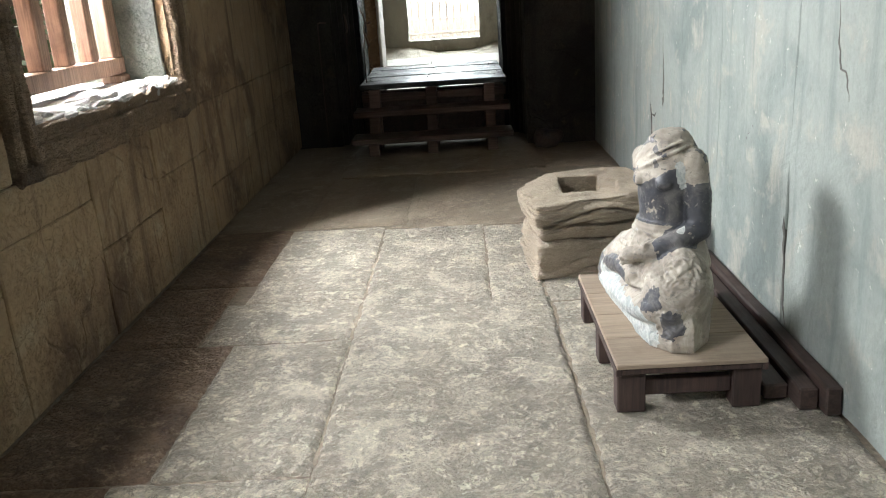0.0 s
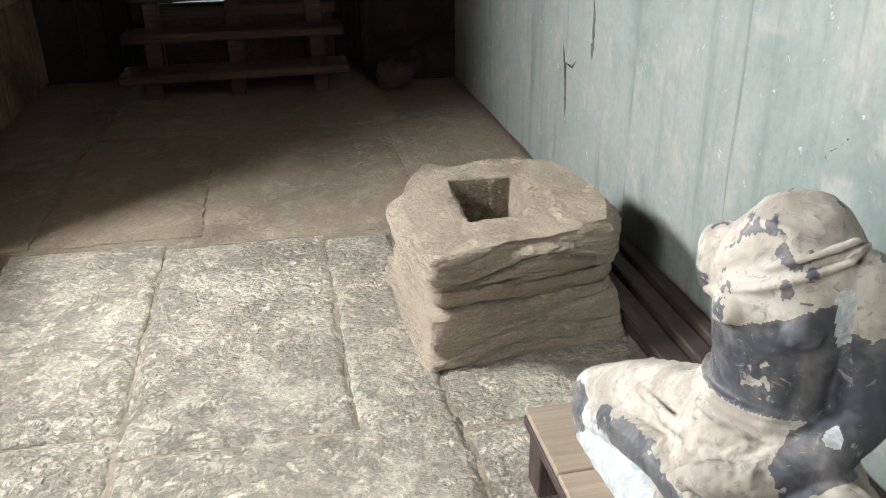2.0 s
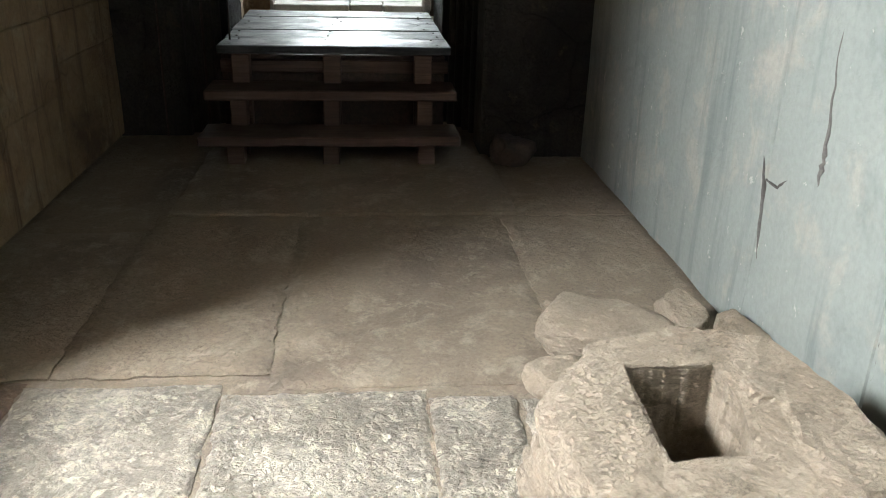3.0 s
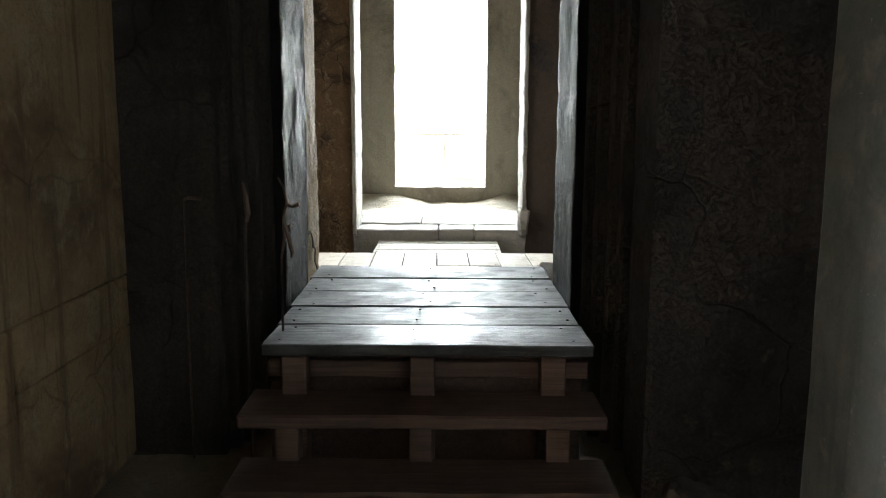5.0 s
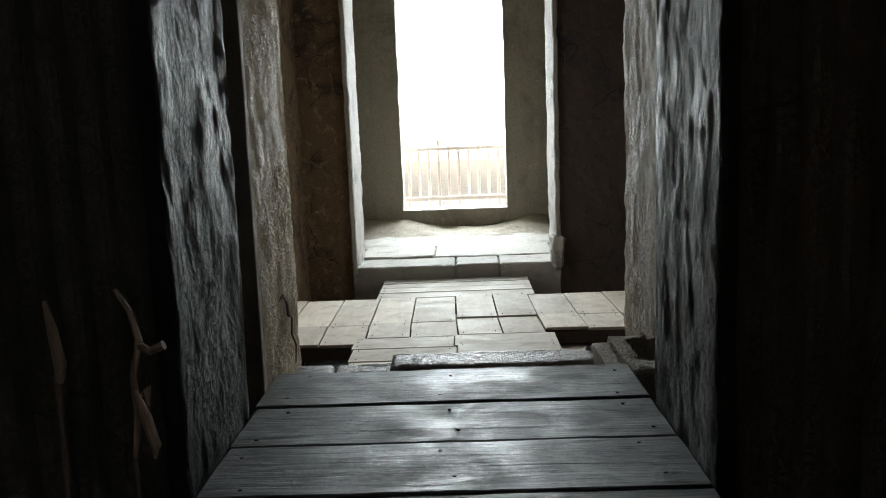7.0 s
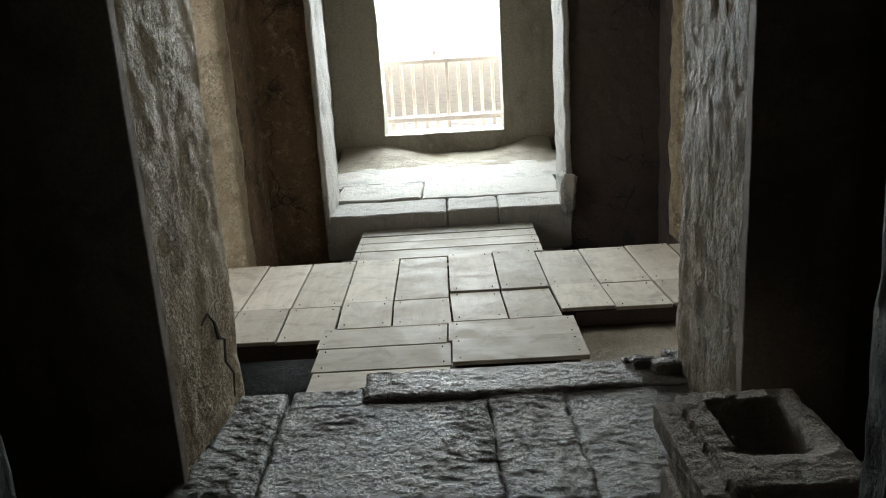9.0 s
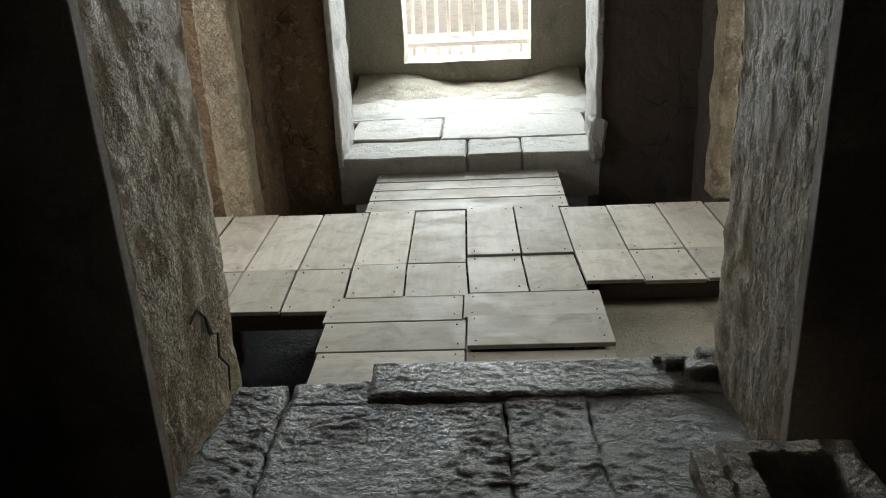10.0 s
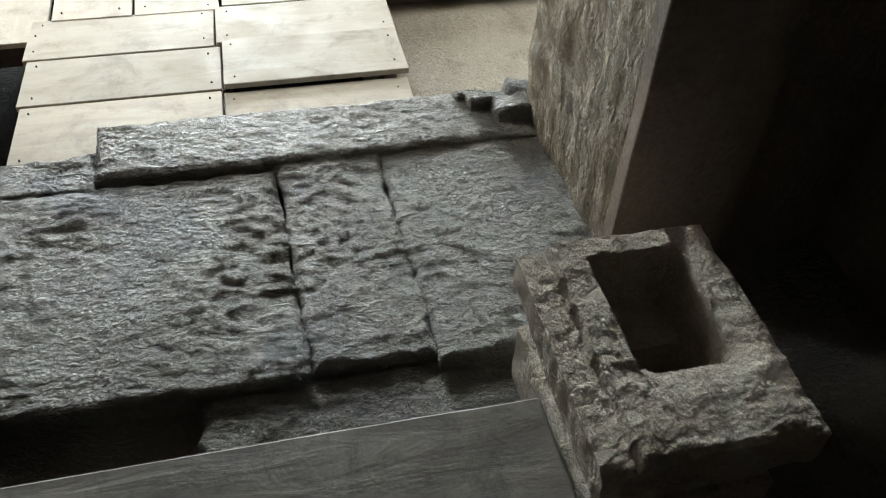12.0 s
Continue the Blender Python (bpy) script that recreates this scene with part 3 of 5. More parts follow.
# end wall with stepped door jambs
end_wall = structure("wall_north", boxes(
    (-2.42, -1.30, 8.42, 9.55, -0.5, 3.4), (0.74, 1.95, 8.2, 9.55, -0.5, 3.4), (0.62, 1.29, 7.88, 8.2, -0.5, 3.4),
    (-1.30, 0.74, 8.42, 9.55, 3.05, 3.4)), M_END, "dark brown stone end wall around the doorway", "wall")
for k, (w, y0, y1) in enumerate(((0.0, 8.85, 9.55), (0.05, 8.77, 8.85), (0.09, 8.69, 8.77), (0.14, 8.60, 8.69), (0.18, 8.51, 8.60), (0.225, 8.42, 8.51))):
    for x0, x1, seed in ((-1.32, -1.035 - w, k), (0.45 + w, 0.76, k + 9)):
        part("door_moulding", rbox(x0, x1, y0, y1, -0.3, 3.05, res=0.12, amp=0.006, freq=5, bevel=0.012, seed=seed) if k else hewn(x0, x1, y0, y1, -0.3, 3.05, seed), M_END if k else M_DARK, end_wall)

# ---- vestibule and second doorway ----
structure("vestibule_wall", boxes((-2.6, -2.3, 9.55, 11.4, -0.5, 3.7), (1.75, 2.05, 9.55, 11.4, -0.5, 3.7)), M_INNER, "dark side walls of the vestibule", "wall")
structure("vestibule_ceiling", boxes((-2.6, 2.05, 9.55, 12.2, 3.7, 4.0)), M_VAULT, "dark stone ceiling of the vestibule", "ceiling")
structure("vestibule_floor", rbox(-2.3, 1.75, 9.56, 11.39, -0.5, -0.05, res=0.2, amp=0.01), M_THRESH, "rough dark stone floor of the vestibule", "floor")
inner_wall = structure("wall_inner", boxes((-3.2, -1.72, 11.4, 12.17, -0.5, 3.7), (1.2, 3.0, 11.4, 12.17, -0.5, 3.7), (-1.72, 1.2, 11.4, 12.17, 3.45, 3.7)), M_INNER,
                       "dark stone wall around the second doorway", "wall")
part("door_jamb", jamb(-1.73, -1.455, 11.385, 12.2, -0.05, 3.45, 3, 0.055), M_JAMB, inner_wall, "pale weathered stone door jamb with a crack")
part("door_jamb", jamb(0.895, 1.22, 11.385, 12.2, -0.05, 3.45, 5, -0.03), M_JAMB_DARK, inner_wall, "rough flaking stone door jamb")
# Thin dark slabs over both jamb fronts, their shade put into the colour.
part("jamb_front", rbox(-1.80, -1.447, 11.33, 11.395, -0.05, 3.45, res=0.09, amp=0.003, bevel=0.004), M_INNER, inner_wall, "thin slab darkening the shaded front of the door jamb")
part("jamb_front", rbox(0.885, 1.30, 11.33, 11.395, -0.05, 3.45, res=0.09, amp=0.003, bevel=0.004), M_INNER, inner_wall, "thin slab darkening the shaded front of the door jamb")
part("crack", tube([(-1.425, 11.76, 0.60), (-1.42, 11.84, 0.62), (-1.412, 11.90, 0.56), (-1.41, 11.93, 0.47), (-1.402, 11.99, 0.44), (-1.405, 11.97, 0.33), (-1.395, 12.04, 0.24), (-1.40, 12.02, 0.12)],
                   [0.004, 0.010, 0.008, 0.012, 0.007, 0.007, 0.006, 0.004], 6), M_VAULT, inner_wall, "dark open crack in the jamb")

# threshold stones
sill = thing("threshold", (-0.1, 11.6, 0.0), "wet-dark rough stone doorsill of several joined slabs", "threshold", "", "structure")


def sill_slab(x0, x1, y0, y1, z1, seed, lean=0.0, amp=0.010):
    return relief_slab("sill_slab", sill, M_THRESH, x0 - 0.007, x1 + 0.007, y0 - 0.012, y1 + 0.012, -0.4, z1, 0.0095, 0.0095, 19, seed, 0.012, lean, 0.6, True)


for k, (x0, x1, y0, y1, z1, lean) in enumerate(((-1.50, -1.13, 11.02, 12.17, 0.05, -0.04), (-1.12, -0.112, 11.08, 12.0, 0.045, -0.03), (-0.095, 0.275, 11.10, 12.04, 0.042, -0.03),
                                               (0.283, 0.95, 11.05, 12.04, 0.044, -0.03), (-1.13, -0.765, 12.015, 12.2, 0.04, 0.0), (-0.755, 0.90, 12.04, 12.335, 0.07, 0.0),
                                               (-0.40, 0.60, 10.50, 11.065, 0.01, 0.0), (-1.47, -0.42, 10.2, 10.75, -0.10, 0.0))):
    sill_slab(x0, x1, y0, y1, z1, k * 1.9, lean)
for k, (x, y, s) in enumerate(((0.70, 12.24, 0.06), (0.80, 12.16, 0.075), (0.87, 12.30, 0.06), (0.64, 12.30, 0.045))):
    tagged(part("loose_stone", rbox(x - s, x + s, y - s * 0.7, y + s * 0.7, 0.03, 0.05 + s * 1.1, res=0.03, amp=0.02, freq=9, bevel=0.015, seed=k), M_THRESH),
           "small broken stone lying on the doorsill", "stone", "broken stones on the doorsill")

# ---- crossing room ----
# Near-black stone here paints in the shade of the void below the boards.
structure("crossing_floor", rbox(-5.2, 5.0, 12.17, 16.25, -1.0, -0.78, res=0.2, amp=0.02), M_DARK, "sunken stone floor below the boardwalk, blackened as an unlit void", "floor")
tagged(part("sand_bank", rbox(0.42, 1.9, 12.2, 13.9, -0.79, -0.27, res=0.09, amp=0.03, freq=4, bevel=0.05), M_SAND, None, "", True), "bank of sandy earth beside the boardwalk", "earth", "", "stuff")
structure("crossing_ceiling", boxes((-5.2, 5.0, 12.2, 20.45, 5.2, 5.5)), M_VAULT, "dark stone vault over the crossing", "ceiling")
structure("crossing_upper_wall", boxes((-3.2, 3.0, 11.9, 12.2, 4.0, 5.2)), M_MUD, "stone wall above the second doorway", "wall")
west_side = structure("side_wall_west", boxes((-2.6, -2.10, 15.38, 16.25, -0.8, 5.2), (-2.6, -2.10, 12.17, 13.0, -0.8, 5.2), (-2.6, -2.10, 13.0, 15.38, 3.0, 5.2),
                                              res=0.10, amp=0.022), M_MUD, "cracked brown plaster side wall beside the opening", "wall")
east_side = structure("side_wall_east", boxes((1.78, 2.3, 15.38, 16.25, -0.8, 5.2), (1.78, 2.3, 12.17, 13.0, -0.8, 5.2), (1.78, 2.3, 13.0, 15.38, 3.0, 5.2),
                                              res=0.12, amp=0.02), M_DARK_BROWN, "dark brown plaster side wall beside the opening", "wall")
structure("side_passage", boxes((-5.2, -2.6, 15.38, 15.7, -0.8, 5.2), (-5.2, -2.6, 12.6, 12.9, -0.8, 5.2), (-5.4, -5.2, 12.2, 16.25, -0.8, 5.5),
                                (2.3, 5.0, 15.38, 15.7, -0.8, 5.2), (2.3, 5.0, 12.6, 12.9, -0.8, 5.2), (5.0, 5.2, 12.2, 16.25, -0.8, 5.5)),
          M_GREY, "plain stone side passages off the crossing", "wall")
part("pale_pilaster", rbox(-2.36, -2.085, 15.12, 15.40, -0.3, 5.1, res=0.08, amp=0.016, freq=4, bevel=0.03, bsegs=2), M_JAMB, west_side, "pale plastered pilaster")
part("pale_pilaster", rbox(1.655, 1.80, 15.15, 15.40, -0.1, 5.1, res=0.08, amp=0.022, freq=6, bevel=0.02), M_JAMB, east_side, "pale broken pilaster")

far_wall = structure("far_wall", boxes((-2.12, -1.55, 16.25, 17.0, -0.8, 5.2), (-1.55, 0.90, 16.25, 17.0, 4.7, 5.2), res=0.09, amp=0.024, freq=3.5),
                     M_MUD, "cracked brown mud-plastered wall around the far doorway", "wall")
part("wall_face", boxes((0.90, 1.80, 16.25, 17.0, -0.8, 5.2), res=0.10, amp=0.02, freq=3.5), M_DARK_BROWN, far_wall, "dark brown side of the far doorway wall")
# Pale strips line the doorway sides; their colour carries the daylight falling there.
part("door_jamb", rbox(-1.565, -1.505, 16.21, 17.02, -0.02, 4.7, res=0.07, amp=0.013, freq=6, bevel=0.012), M_SILL, far_wall, "pale worn edge of the doorway, whitened as a lit reveal")
part("door_jamb", rbox(0.855, 0.915, 16.21, 17.02, -0.02, 4.7, res=0.07, amp=0.015, freq=6, bevel=0.012), M_SILL, far_wall, "pale worn edge of the doorway, whitened as a lit reveal")
part("jamb_foot", rbox(0.80, 0.95, 16.17, 16.4, -0.03, 0.36, res=0.05, amp=0.035, freq=5, bevel=0.03), M_SILL, far_wall, "crumbling pale foot of the door jamb")
far_sill = thing("far_threshold", (-0.3, 17.0, -0.3), "sunlit pale stone doorsill of several blocks", "threshold", "", "structure")
for k, (x0, x1, y0, y1, z1) in enumerate(((-1.57, -0.345, 16.22, 16.85, 0.055), (-0.335, 0.185, 16.24, 16.82, 0.06), (0.195, 0.92, 16.24, 16.85, 0.055), (-1.57, -0.62, 16.86, 17.75, 0.08),
                                         (-0.61, 0.92, 16.84, 17.85, 0.065), (-1.9, 1.25, 17.86, 19.75, 0.055), (-1.9, -0.62, 17.755, 17.855, 0.05))):
    part("sill_block", rbox(x0, x1, y0, y1, -0.4, z1, res=0.09, amp=0.010, freq=6, bevel=0.018, seed=k * 2.2), M_SILL, far_sill)
structure("porch_wall", boxes((-2.5, -1.88, 17.02, 19.75, -0.5, 5.2), (1.22, 1.9, 17.02, 19.75, -0.5, 5.2), res=0.3, amp=0.015), M_GREY, "grey stone side walls of the porch", "wall")
outer = structure("outer_wall", boxes((-2.5, -1.185, 19.75, 20.4, -0.5, 5.2), (0.49, 1.9, 19.75, 20.4, -0.5, 5.2), (-1.185, 0.49, 19.75, 20.4, 3.75, 5.2), (-1.185, 0.49, 19.75, 20.4, -0.5, 0.38),
                                      res=0.15, amp=0.012), M_GREY, "grey-brown stone wall with the open doorway to the outside", "wall")
part("lintel", rbox(-1.85, 1.15, 19.70, 19.77, 3.78, 4.25, res=0.12, amp=0.012, bevel=0.012), M_GREY, outer)
heap = bmesh.new()
bmesh.ops.create_grid(heap, x_segments=60, y_segments=24, size=0.5)
for v in heap.verts:
    x, y = v.co.x * 2.9 - 0.35, 19.28 + v.co.y * 1.0
    edge = min(1, max(0.0, abs(x + 0.15) - 0.40) / 0.6)
    up = 0.052 + 0.20 * min(1, max(0, (y - 18.85) / 0.85)) ** 1.3 * (0.25 + 0.75 * edge) + 0.03 * noise.noise(Vector((x * 4, y * 4, 0)))
    v.co = Vector((x, y, up))
tagged(part("sand_heap", heap, M_SAND, None, "", True), "pale drifted sand heaped in the porch corners", "sand", "", "stuff")

# low timber fence in the outer doorway, its near-white colour painting in the glare
fence = thing("fence", (-0.35, 20.8, 0.0), "low timber fence across the outer doorway, paled as if by glare", "fence")
part("bottom_rail", rbox(-1.6, 0.9, 20.76, 20.82, 0.44, 0.51, bevel=0.006), W_FENCE, fence)
part("top_rail", rbox(-1.6, 0.9, 20.76, 20.82, 1.30, 1.36, bevel=0.006), W_FENCE, fence)
for k in range(14):
    x = -1.48 + 0.172 * k
    part("paling", rbox(x - 0.026, x + 0.026, 20.825, 20.85, 0.0, 1.47 + RNG.uniform(-0.03, 0.02), bevel=0.005), W_FENCE, fence)

# ---- outside ----
yard = thing("laterite_wall", (-5.6, 8.6, -1.0), "stacked laterite block wall in the yard", "wall", "", "structure")
for j in range(12):
    for i in range(9):
        y = 7.4 + i * 0.62 + (0.3 if j % 2 else 0)
        part("stone_block", rbox(-5.9, -5.5, y, y + 0.6, -1.0 + j * 0.24, -1.0 + j * 0.24 + 0.215, bevel=0.02, amp=0.014, seed=i + j), M_LATERITE, yard)


def bush(x, y, z, r, n):
    b = thing("bush", (x, y, z), "sunlit green bush in the yard outside the window", "bush", "bushes in the yard")
    part("trunk", tube([(x, y, z), (x + 0.05, y, z + r * 0.7), (x - 0.05, y + 0.1, z + r * 1.6)], [0.06, 0.04, 0.015]), W_ROOT, b)
    leaves = bmesh.new()
    for k in range(n):
        u, t, q = RNG.uniform(0, 2 * math.pi), RNG.uniform(-0.8, 1), RNG.uniform(0.45, 1) ** 0.5
        c = Vector((x + r * q * math.cos(u) * (1 - t * t * 0.7), y + r * q * math.sin(u) * (1 - t * t * 0.7), z + r * (1.1 + t * q)))
        d = Vector((RNG.gauss(0, 1), RNG.gauss(0, 1), RNG.gauss(0, 1))).normalized() * 0.09
        w = d.orthogonal().normalized() * 0.035
        leaves.faces.new([leaves.verts.new(c - d), leaves.verts.new(c + w), leaves.verts.new(c + d), leaves.verts.new(c - w)])
    part("crown", leaves, M_LEAF, b)


bush(-4.2, 8.6, -1.0, 1.3, 1100)
bush(-4.4, 7.0, -1.0, 1.0, 700)
bush(-4.9, 11.2, -1.0, 1.5, 900)
structure("terrace", rbox(-4, 4, 20.4, 26, -1.0, 0.0, res=0.6, amp=0.01), M_SILL, "sunlit stone terrace outside the far doorway", "pavement")
structure("backdrop", boxes((-30, 30, 80, 80.2, -1.2, 40), (-60.2, -60, -40, 80, -1.2, 14)), M_HAZE, "bright hazy sky beyond the yard", "sky")

# ---- timber steps and platform ----
stairs = thing("wooden_steps", (-0.3, 7.9, 0.0), "worn brown timber steps leading up to the plank platform", "steps")
for x in (-0.86, -0.30, 0.27):
    part("post", rbox(x - 0.05, x + 0.05, 7.66, 7.78, 0.0, 0.130, bevel=0.006), W_STEP, stairs)
    part("post", rbox(x - 0.05, x + 0.05, 7.90, 8.0, 0.0, 0.352, bevel=0.006), W_STEP, stairs)
    part("post", rbox(x - 0.055, x + 0.055, 8.09, 8.19, 0.0, 0.585, bevel=0.006), W_STEP, stairs)
part("tread", rbox(-1.065, 0.470, 7.60, 7.94, 0.131, 0.187, res=0.1, amp=0.004, bevel=0.01), W_STEP, stairs)
part("tread", rbox(-1.052, 0.465, 7.83, 8.16, 0.353, 0.412, res=0.1, amp=0.004, bevel=0.01), W_STEP, stairs)
part("riser_board", rbox(-1.0, 0.44, 8.195, 8.23, 0.455, 0.535, bevel=0.006), W_STEP, stairs)
part("back_board", rbox(-1.0, 0.42, 8.24, 8.27, 0.02, 0.56, bevel=0.006), W_BEAM, stairs)

deck = thing("plank_platform", (-0.3, 9.0, 0.0), "platform of grey worn planks bridging the doorway", "platform")
for x in (-0.93, -0.3, 0.35):
    part("joist", rbox(x - 0.05, x + 0.05, 8.28, 10.0, 0.44, 0.588, bevel=0.006), W_BEAM, deck)
    for y in (8.8, 9.85):
        part("post", rbox(x - 0.04, x + 0.04, y - 0.04, y + 0.04, -0.04 if y < 9.5 else -0.06, 0.438, bevel=0.005), W_BEAM, deck)
pl = [8.065, 8.447, 8.828, 9.21, 9.60, 10.03]
for k, (a, b) in enumerate(zip(pl, pl[1:])):
    p = part("plank", rbox(-0.995 - 0.012 * k, 0.442 - 0.003 * (k % 2), a + 0.006, b - (0.012 if k in (0, 3) else 0.006), 0.59, 0.64 - 0.003 * (k % 2),
                           res=0.09, amp=0.003, freq=4, bevel=0.006, seed=k * 2.3), W_PLANK, deck)
    for xx in (-0.93, -0.30, 0.35):
        for yy in (a + 0.08, b - 0.08):
            x, y = xx + RNG.uniform(-0.05, 0.05), yy + RNG.uniform(-0.03, 0.03)
            part("nail", tube([(x, y, 0.635), (x, y, 0.6425)], [0.0065, 0.006], 8), M_NAIL, p)

down = thing("wooden_step", (-0.3, 10.5, -0.06), "timber step down from the platform to the doorsill", "step")
part("tread", rbox(-1.03, 0.462, 10.30, 10.755, 0.185, 0.232, res=0.1, amp=0.003, bevel=0.008), W_TREAD, down)
for x in (-0.9, 0.3):
    part("post", rbox(x - 0.05, x + 0.05, 10.36, 10.46, -0.12, 0.184, bevel=0.006), W_BEAM, down)

# ---- boardwalk in the crossing ----
walkway = thing("boardwalk", (-0.3, 14.2, -0.3), "cross-shaped boardwalk of pale nailed boards", "boardwalk")
BZ = -0.10


def board(x0, x1, y0, y1, z=0.0, skew=0.0, tilt=0.0):
    z += BZ
    bm = rbox(x0, x1, y0, y1, z - 0.028, z, bevel=0.003)
    lift = RNG.uniform(-0.003, 0.004)
    for v in bm.verts:
        v.co.x += skew * (v.co.y - y0)
        v.co.z += lift + tilt * (v.co.x - x0)
    b = part("board", bm, W_BOARD_X if x1 - x0 > y1 - y0 else W_BOARD_Y, walkway)
    for x in (x0 + 0.05, x1 - 0.05):
        for y in (y0 + 0.06, y1 - 0.06):
            x2, y2 = x + skew * (y - y0) + RNG.uniform(-0.01, 0.01), y + RNG.uniform(-0.02, 0.02)
            part("nail", tube([(x2, y2, z - 0.004), (x2, y2, z + 0.006)], [0.0045, 0.004], 6), M_NAIL, b)


G = 0.006
# cross arms: boards laid lengthwise, a long row and a short row
far_x = [-3.03, -2.65, -2.27, -1.89, -1.51, -1.13, -0.75, -0.335, 0.05, 0.42, 0.80, 1.20, 1.58, 1.96, 2.34]
for k, (a, b) in enumerate(zip(far_x, far_x[1:])):
    split = 13.95 if b < -1.0 else 14.0 if b < -0.3 else 14.09 if b < 0.5 else 14.15
    near = 13.29 if b < -1.0 else 13.46 if b < -0.3 else 13.49 if b < 0.5 else 13.62
    board(a + G + 0.01, b - G + 0.01, split + G, 15.10 + 0.02 * (k % 3), z=0.02 if a in (-0.335, 0.05) else 0.0, skew=-0.015)
    board(a + 0.03 + G, b + 0.03 - G, near, split - G, z=0.006 * (k % 2), skew=-0.04)
# far strip up to the doorsill
for k, (a, b) in enumerate(((15.14, 15.42), (15.42, 15.69), (15.69, 15.93), (15.93, 16.19))):
    board(-1.18, 0.50, a + G, b - G, z=0.004 * (k % 2))
# near strip up to the threshold
board(-1.185, -0.345, 13.13, 13.475, z=-0.002, skew=0.01)
board(-0.335, 0.515, 13.15, 13.485, z=0.001)
board(-1.165, -0.32, 12.775, 13.125, z=-0.003)
board(-0.31, 0.51, 12.78, 13.145, z=0.012)
board(-1.15, -0.325, 12.36, 12.77, z=-0.008)
board(-0.315, 0.50, 12.38, 12.775, z=-0.03)
for (x0, x1, y0, y1) in ((-3.0, -1.2, 13.33, 13.43), (0.55, 2.3, 13.65, 13.75), (-3.0, 2.3, 13.9, 13.98), (-3.0, 2.3, 14.95, 15.05)):
    part("beam", rbox(x0, x1, y0, y1, -0.25, -0.136, bevel=0.006), W_BEAM, walkway)
for x0 in (-1.1, -0.36, 0.40):
    part("beam", rbox(x0, x0 + 0.07, 12.4, 13.4, -0.27, -0.163, bevel=0.006), W_BEAM, walkway)
    part("beam", rbox(x0, x0 + 0.07, 15.12, 16.15, -0.25, -0.136, bevel=0.006), W_BEAM, walkway)
for x in (-2.0, -1.3, 0.7, 1.7):
    for y in (13.94, 15.0):
        part("post", rbox(x - 0.04, x + 0.04, y - 0.04, y + 0.04, -0.80, -0.251, bevel=0.005), W_BEAM, walkway)

# ---- paving of the gallery ----
paving = thing("paving", (0, 3, 0.0), "large worn sandstone floor slabs with open joints", "paving", "", "structure")
slabs = [(-1.215, -0.56, 1.5, 2.3), (-1.095, -0.56, 2.31, 3.4), (-1.265, -0.56, 3.41, 3.92), (-0.55, 0.385, 1.3, 3.80), (0.395, 1.25, 1.2, 3.74),
         (-1.175, -0.56, 3.93, 5.24), (-0.55, 0.095, 3.81, 5.18), (0.10, 0.375, 3.79, 5.13), (0.385, 1.27, 3.75, 5.12),
         (-1.16, -0.45, -0.8, 1.49), (-1.70, -1.17, -0.8, 0.59), (-0.44, 0.45, -0.8, 1.29), (0.46, 1.25, -0.8, 1.19), (-1.70, -0.1, -3.1, -0.81), (-0.09, 1.25, -3.1, -0.81)]
dusty = [(-1.70, -1.13, 5.29, 6.6), (-1.70, -1.08, 6.61, 8.42), (-1.12, -0.42, 5.29, 6.81), (-0.41, 0.58, 5.20, 6.81), (0.59, 1.28, 5.13, 6.79), (-1.07, 0.68, 6.82, 8.42), (0.69, 1.28, 6.80, 7.88)]
# Red-brown strip along the wall, darkened to carry the sill's shade too.
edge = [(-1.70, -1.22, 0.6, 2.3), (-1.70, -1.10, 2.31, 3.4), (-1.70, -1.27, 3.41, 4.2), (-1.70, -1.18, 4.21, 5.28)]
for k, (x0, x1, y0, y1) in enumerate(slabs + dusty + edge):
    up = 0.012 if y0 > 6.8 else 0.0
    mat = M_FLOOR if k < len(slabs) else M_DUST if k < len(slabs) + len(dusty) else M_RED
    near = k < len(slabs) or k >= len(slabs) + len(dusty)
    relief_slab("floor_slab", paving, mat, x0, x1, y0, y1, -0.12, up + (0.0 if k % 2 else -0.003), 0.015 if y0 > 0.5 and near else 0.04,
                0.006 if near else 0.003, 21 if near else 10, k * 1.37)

# ---- statue on its stand ----
stand = thing("display_stand", (0.75, 3.05, 0.0), "low dark timber stand with a dusty plank top", "stand")
TZ = 0.197
for k, (a, b) in enumerate(((2.575, 2.81), (2.81, 3.04), (3.04, 3.28), (3.28, 3.53))):
    part("top_board", rbox(0.495, 1.015, a + 0.0015, b - 0.0015, TZ - 0.018, TZ, bevel=0.003), W_TOP, stand)
part("rim", rbox(0.492, 0.512, 2.58, 3.525, TZ - 0.045, TZ - 0.0185, bevel=0.002), W_TABLE, stand)
part("rim", rbox(0.998, 1.018, 2.58, 3.525, TZ - 0.045, TZ - 0.0185, bevel=0.002), W_TABLE, stand)
part("rim", rbox(0.513, 0.997, 2.582, 2.60, TZ - 0.04, TZ - 0.0185, bevel=0.002), W_TABLE, stand)
for y in (2.60, 3.0, 3.42):
    for x in (0.50, 0.905):
        part("leg", rbox(x, x + 0.10, y, y + 0.08, 0.0, TZ - 0.0455, bevel=0.004), W_TABLE, stand)
    part("crossbar", rbox(0.601, 0.904, y + 0.02, y + 0.06, 0.055, 0.115, bevel=0.004), W_TABLE, stand)


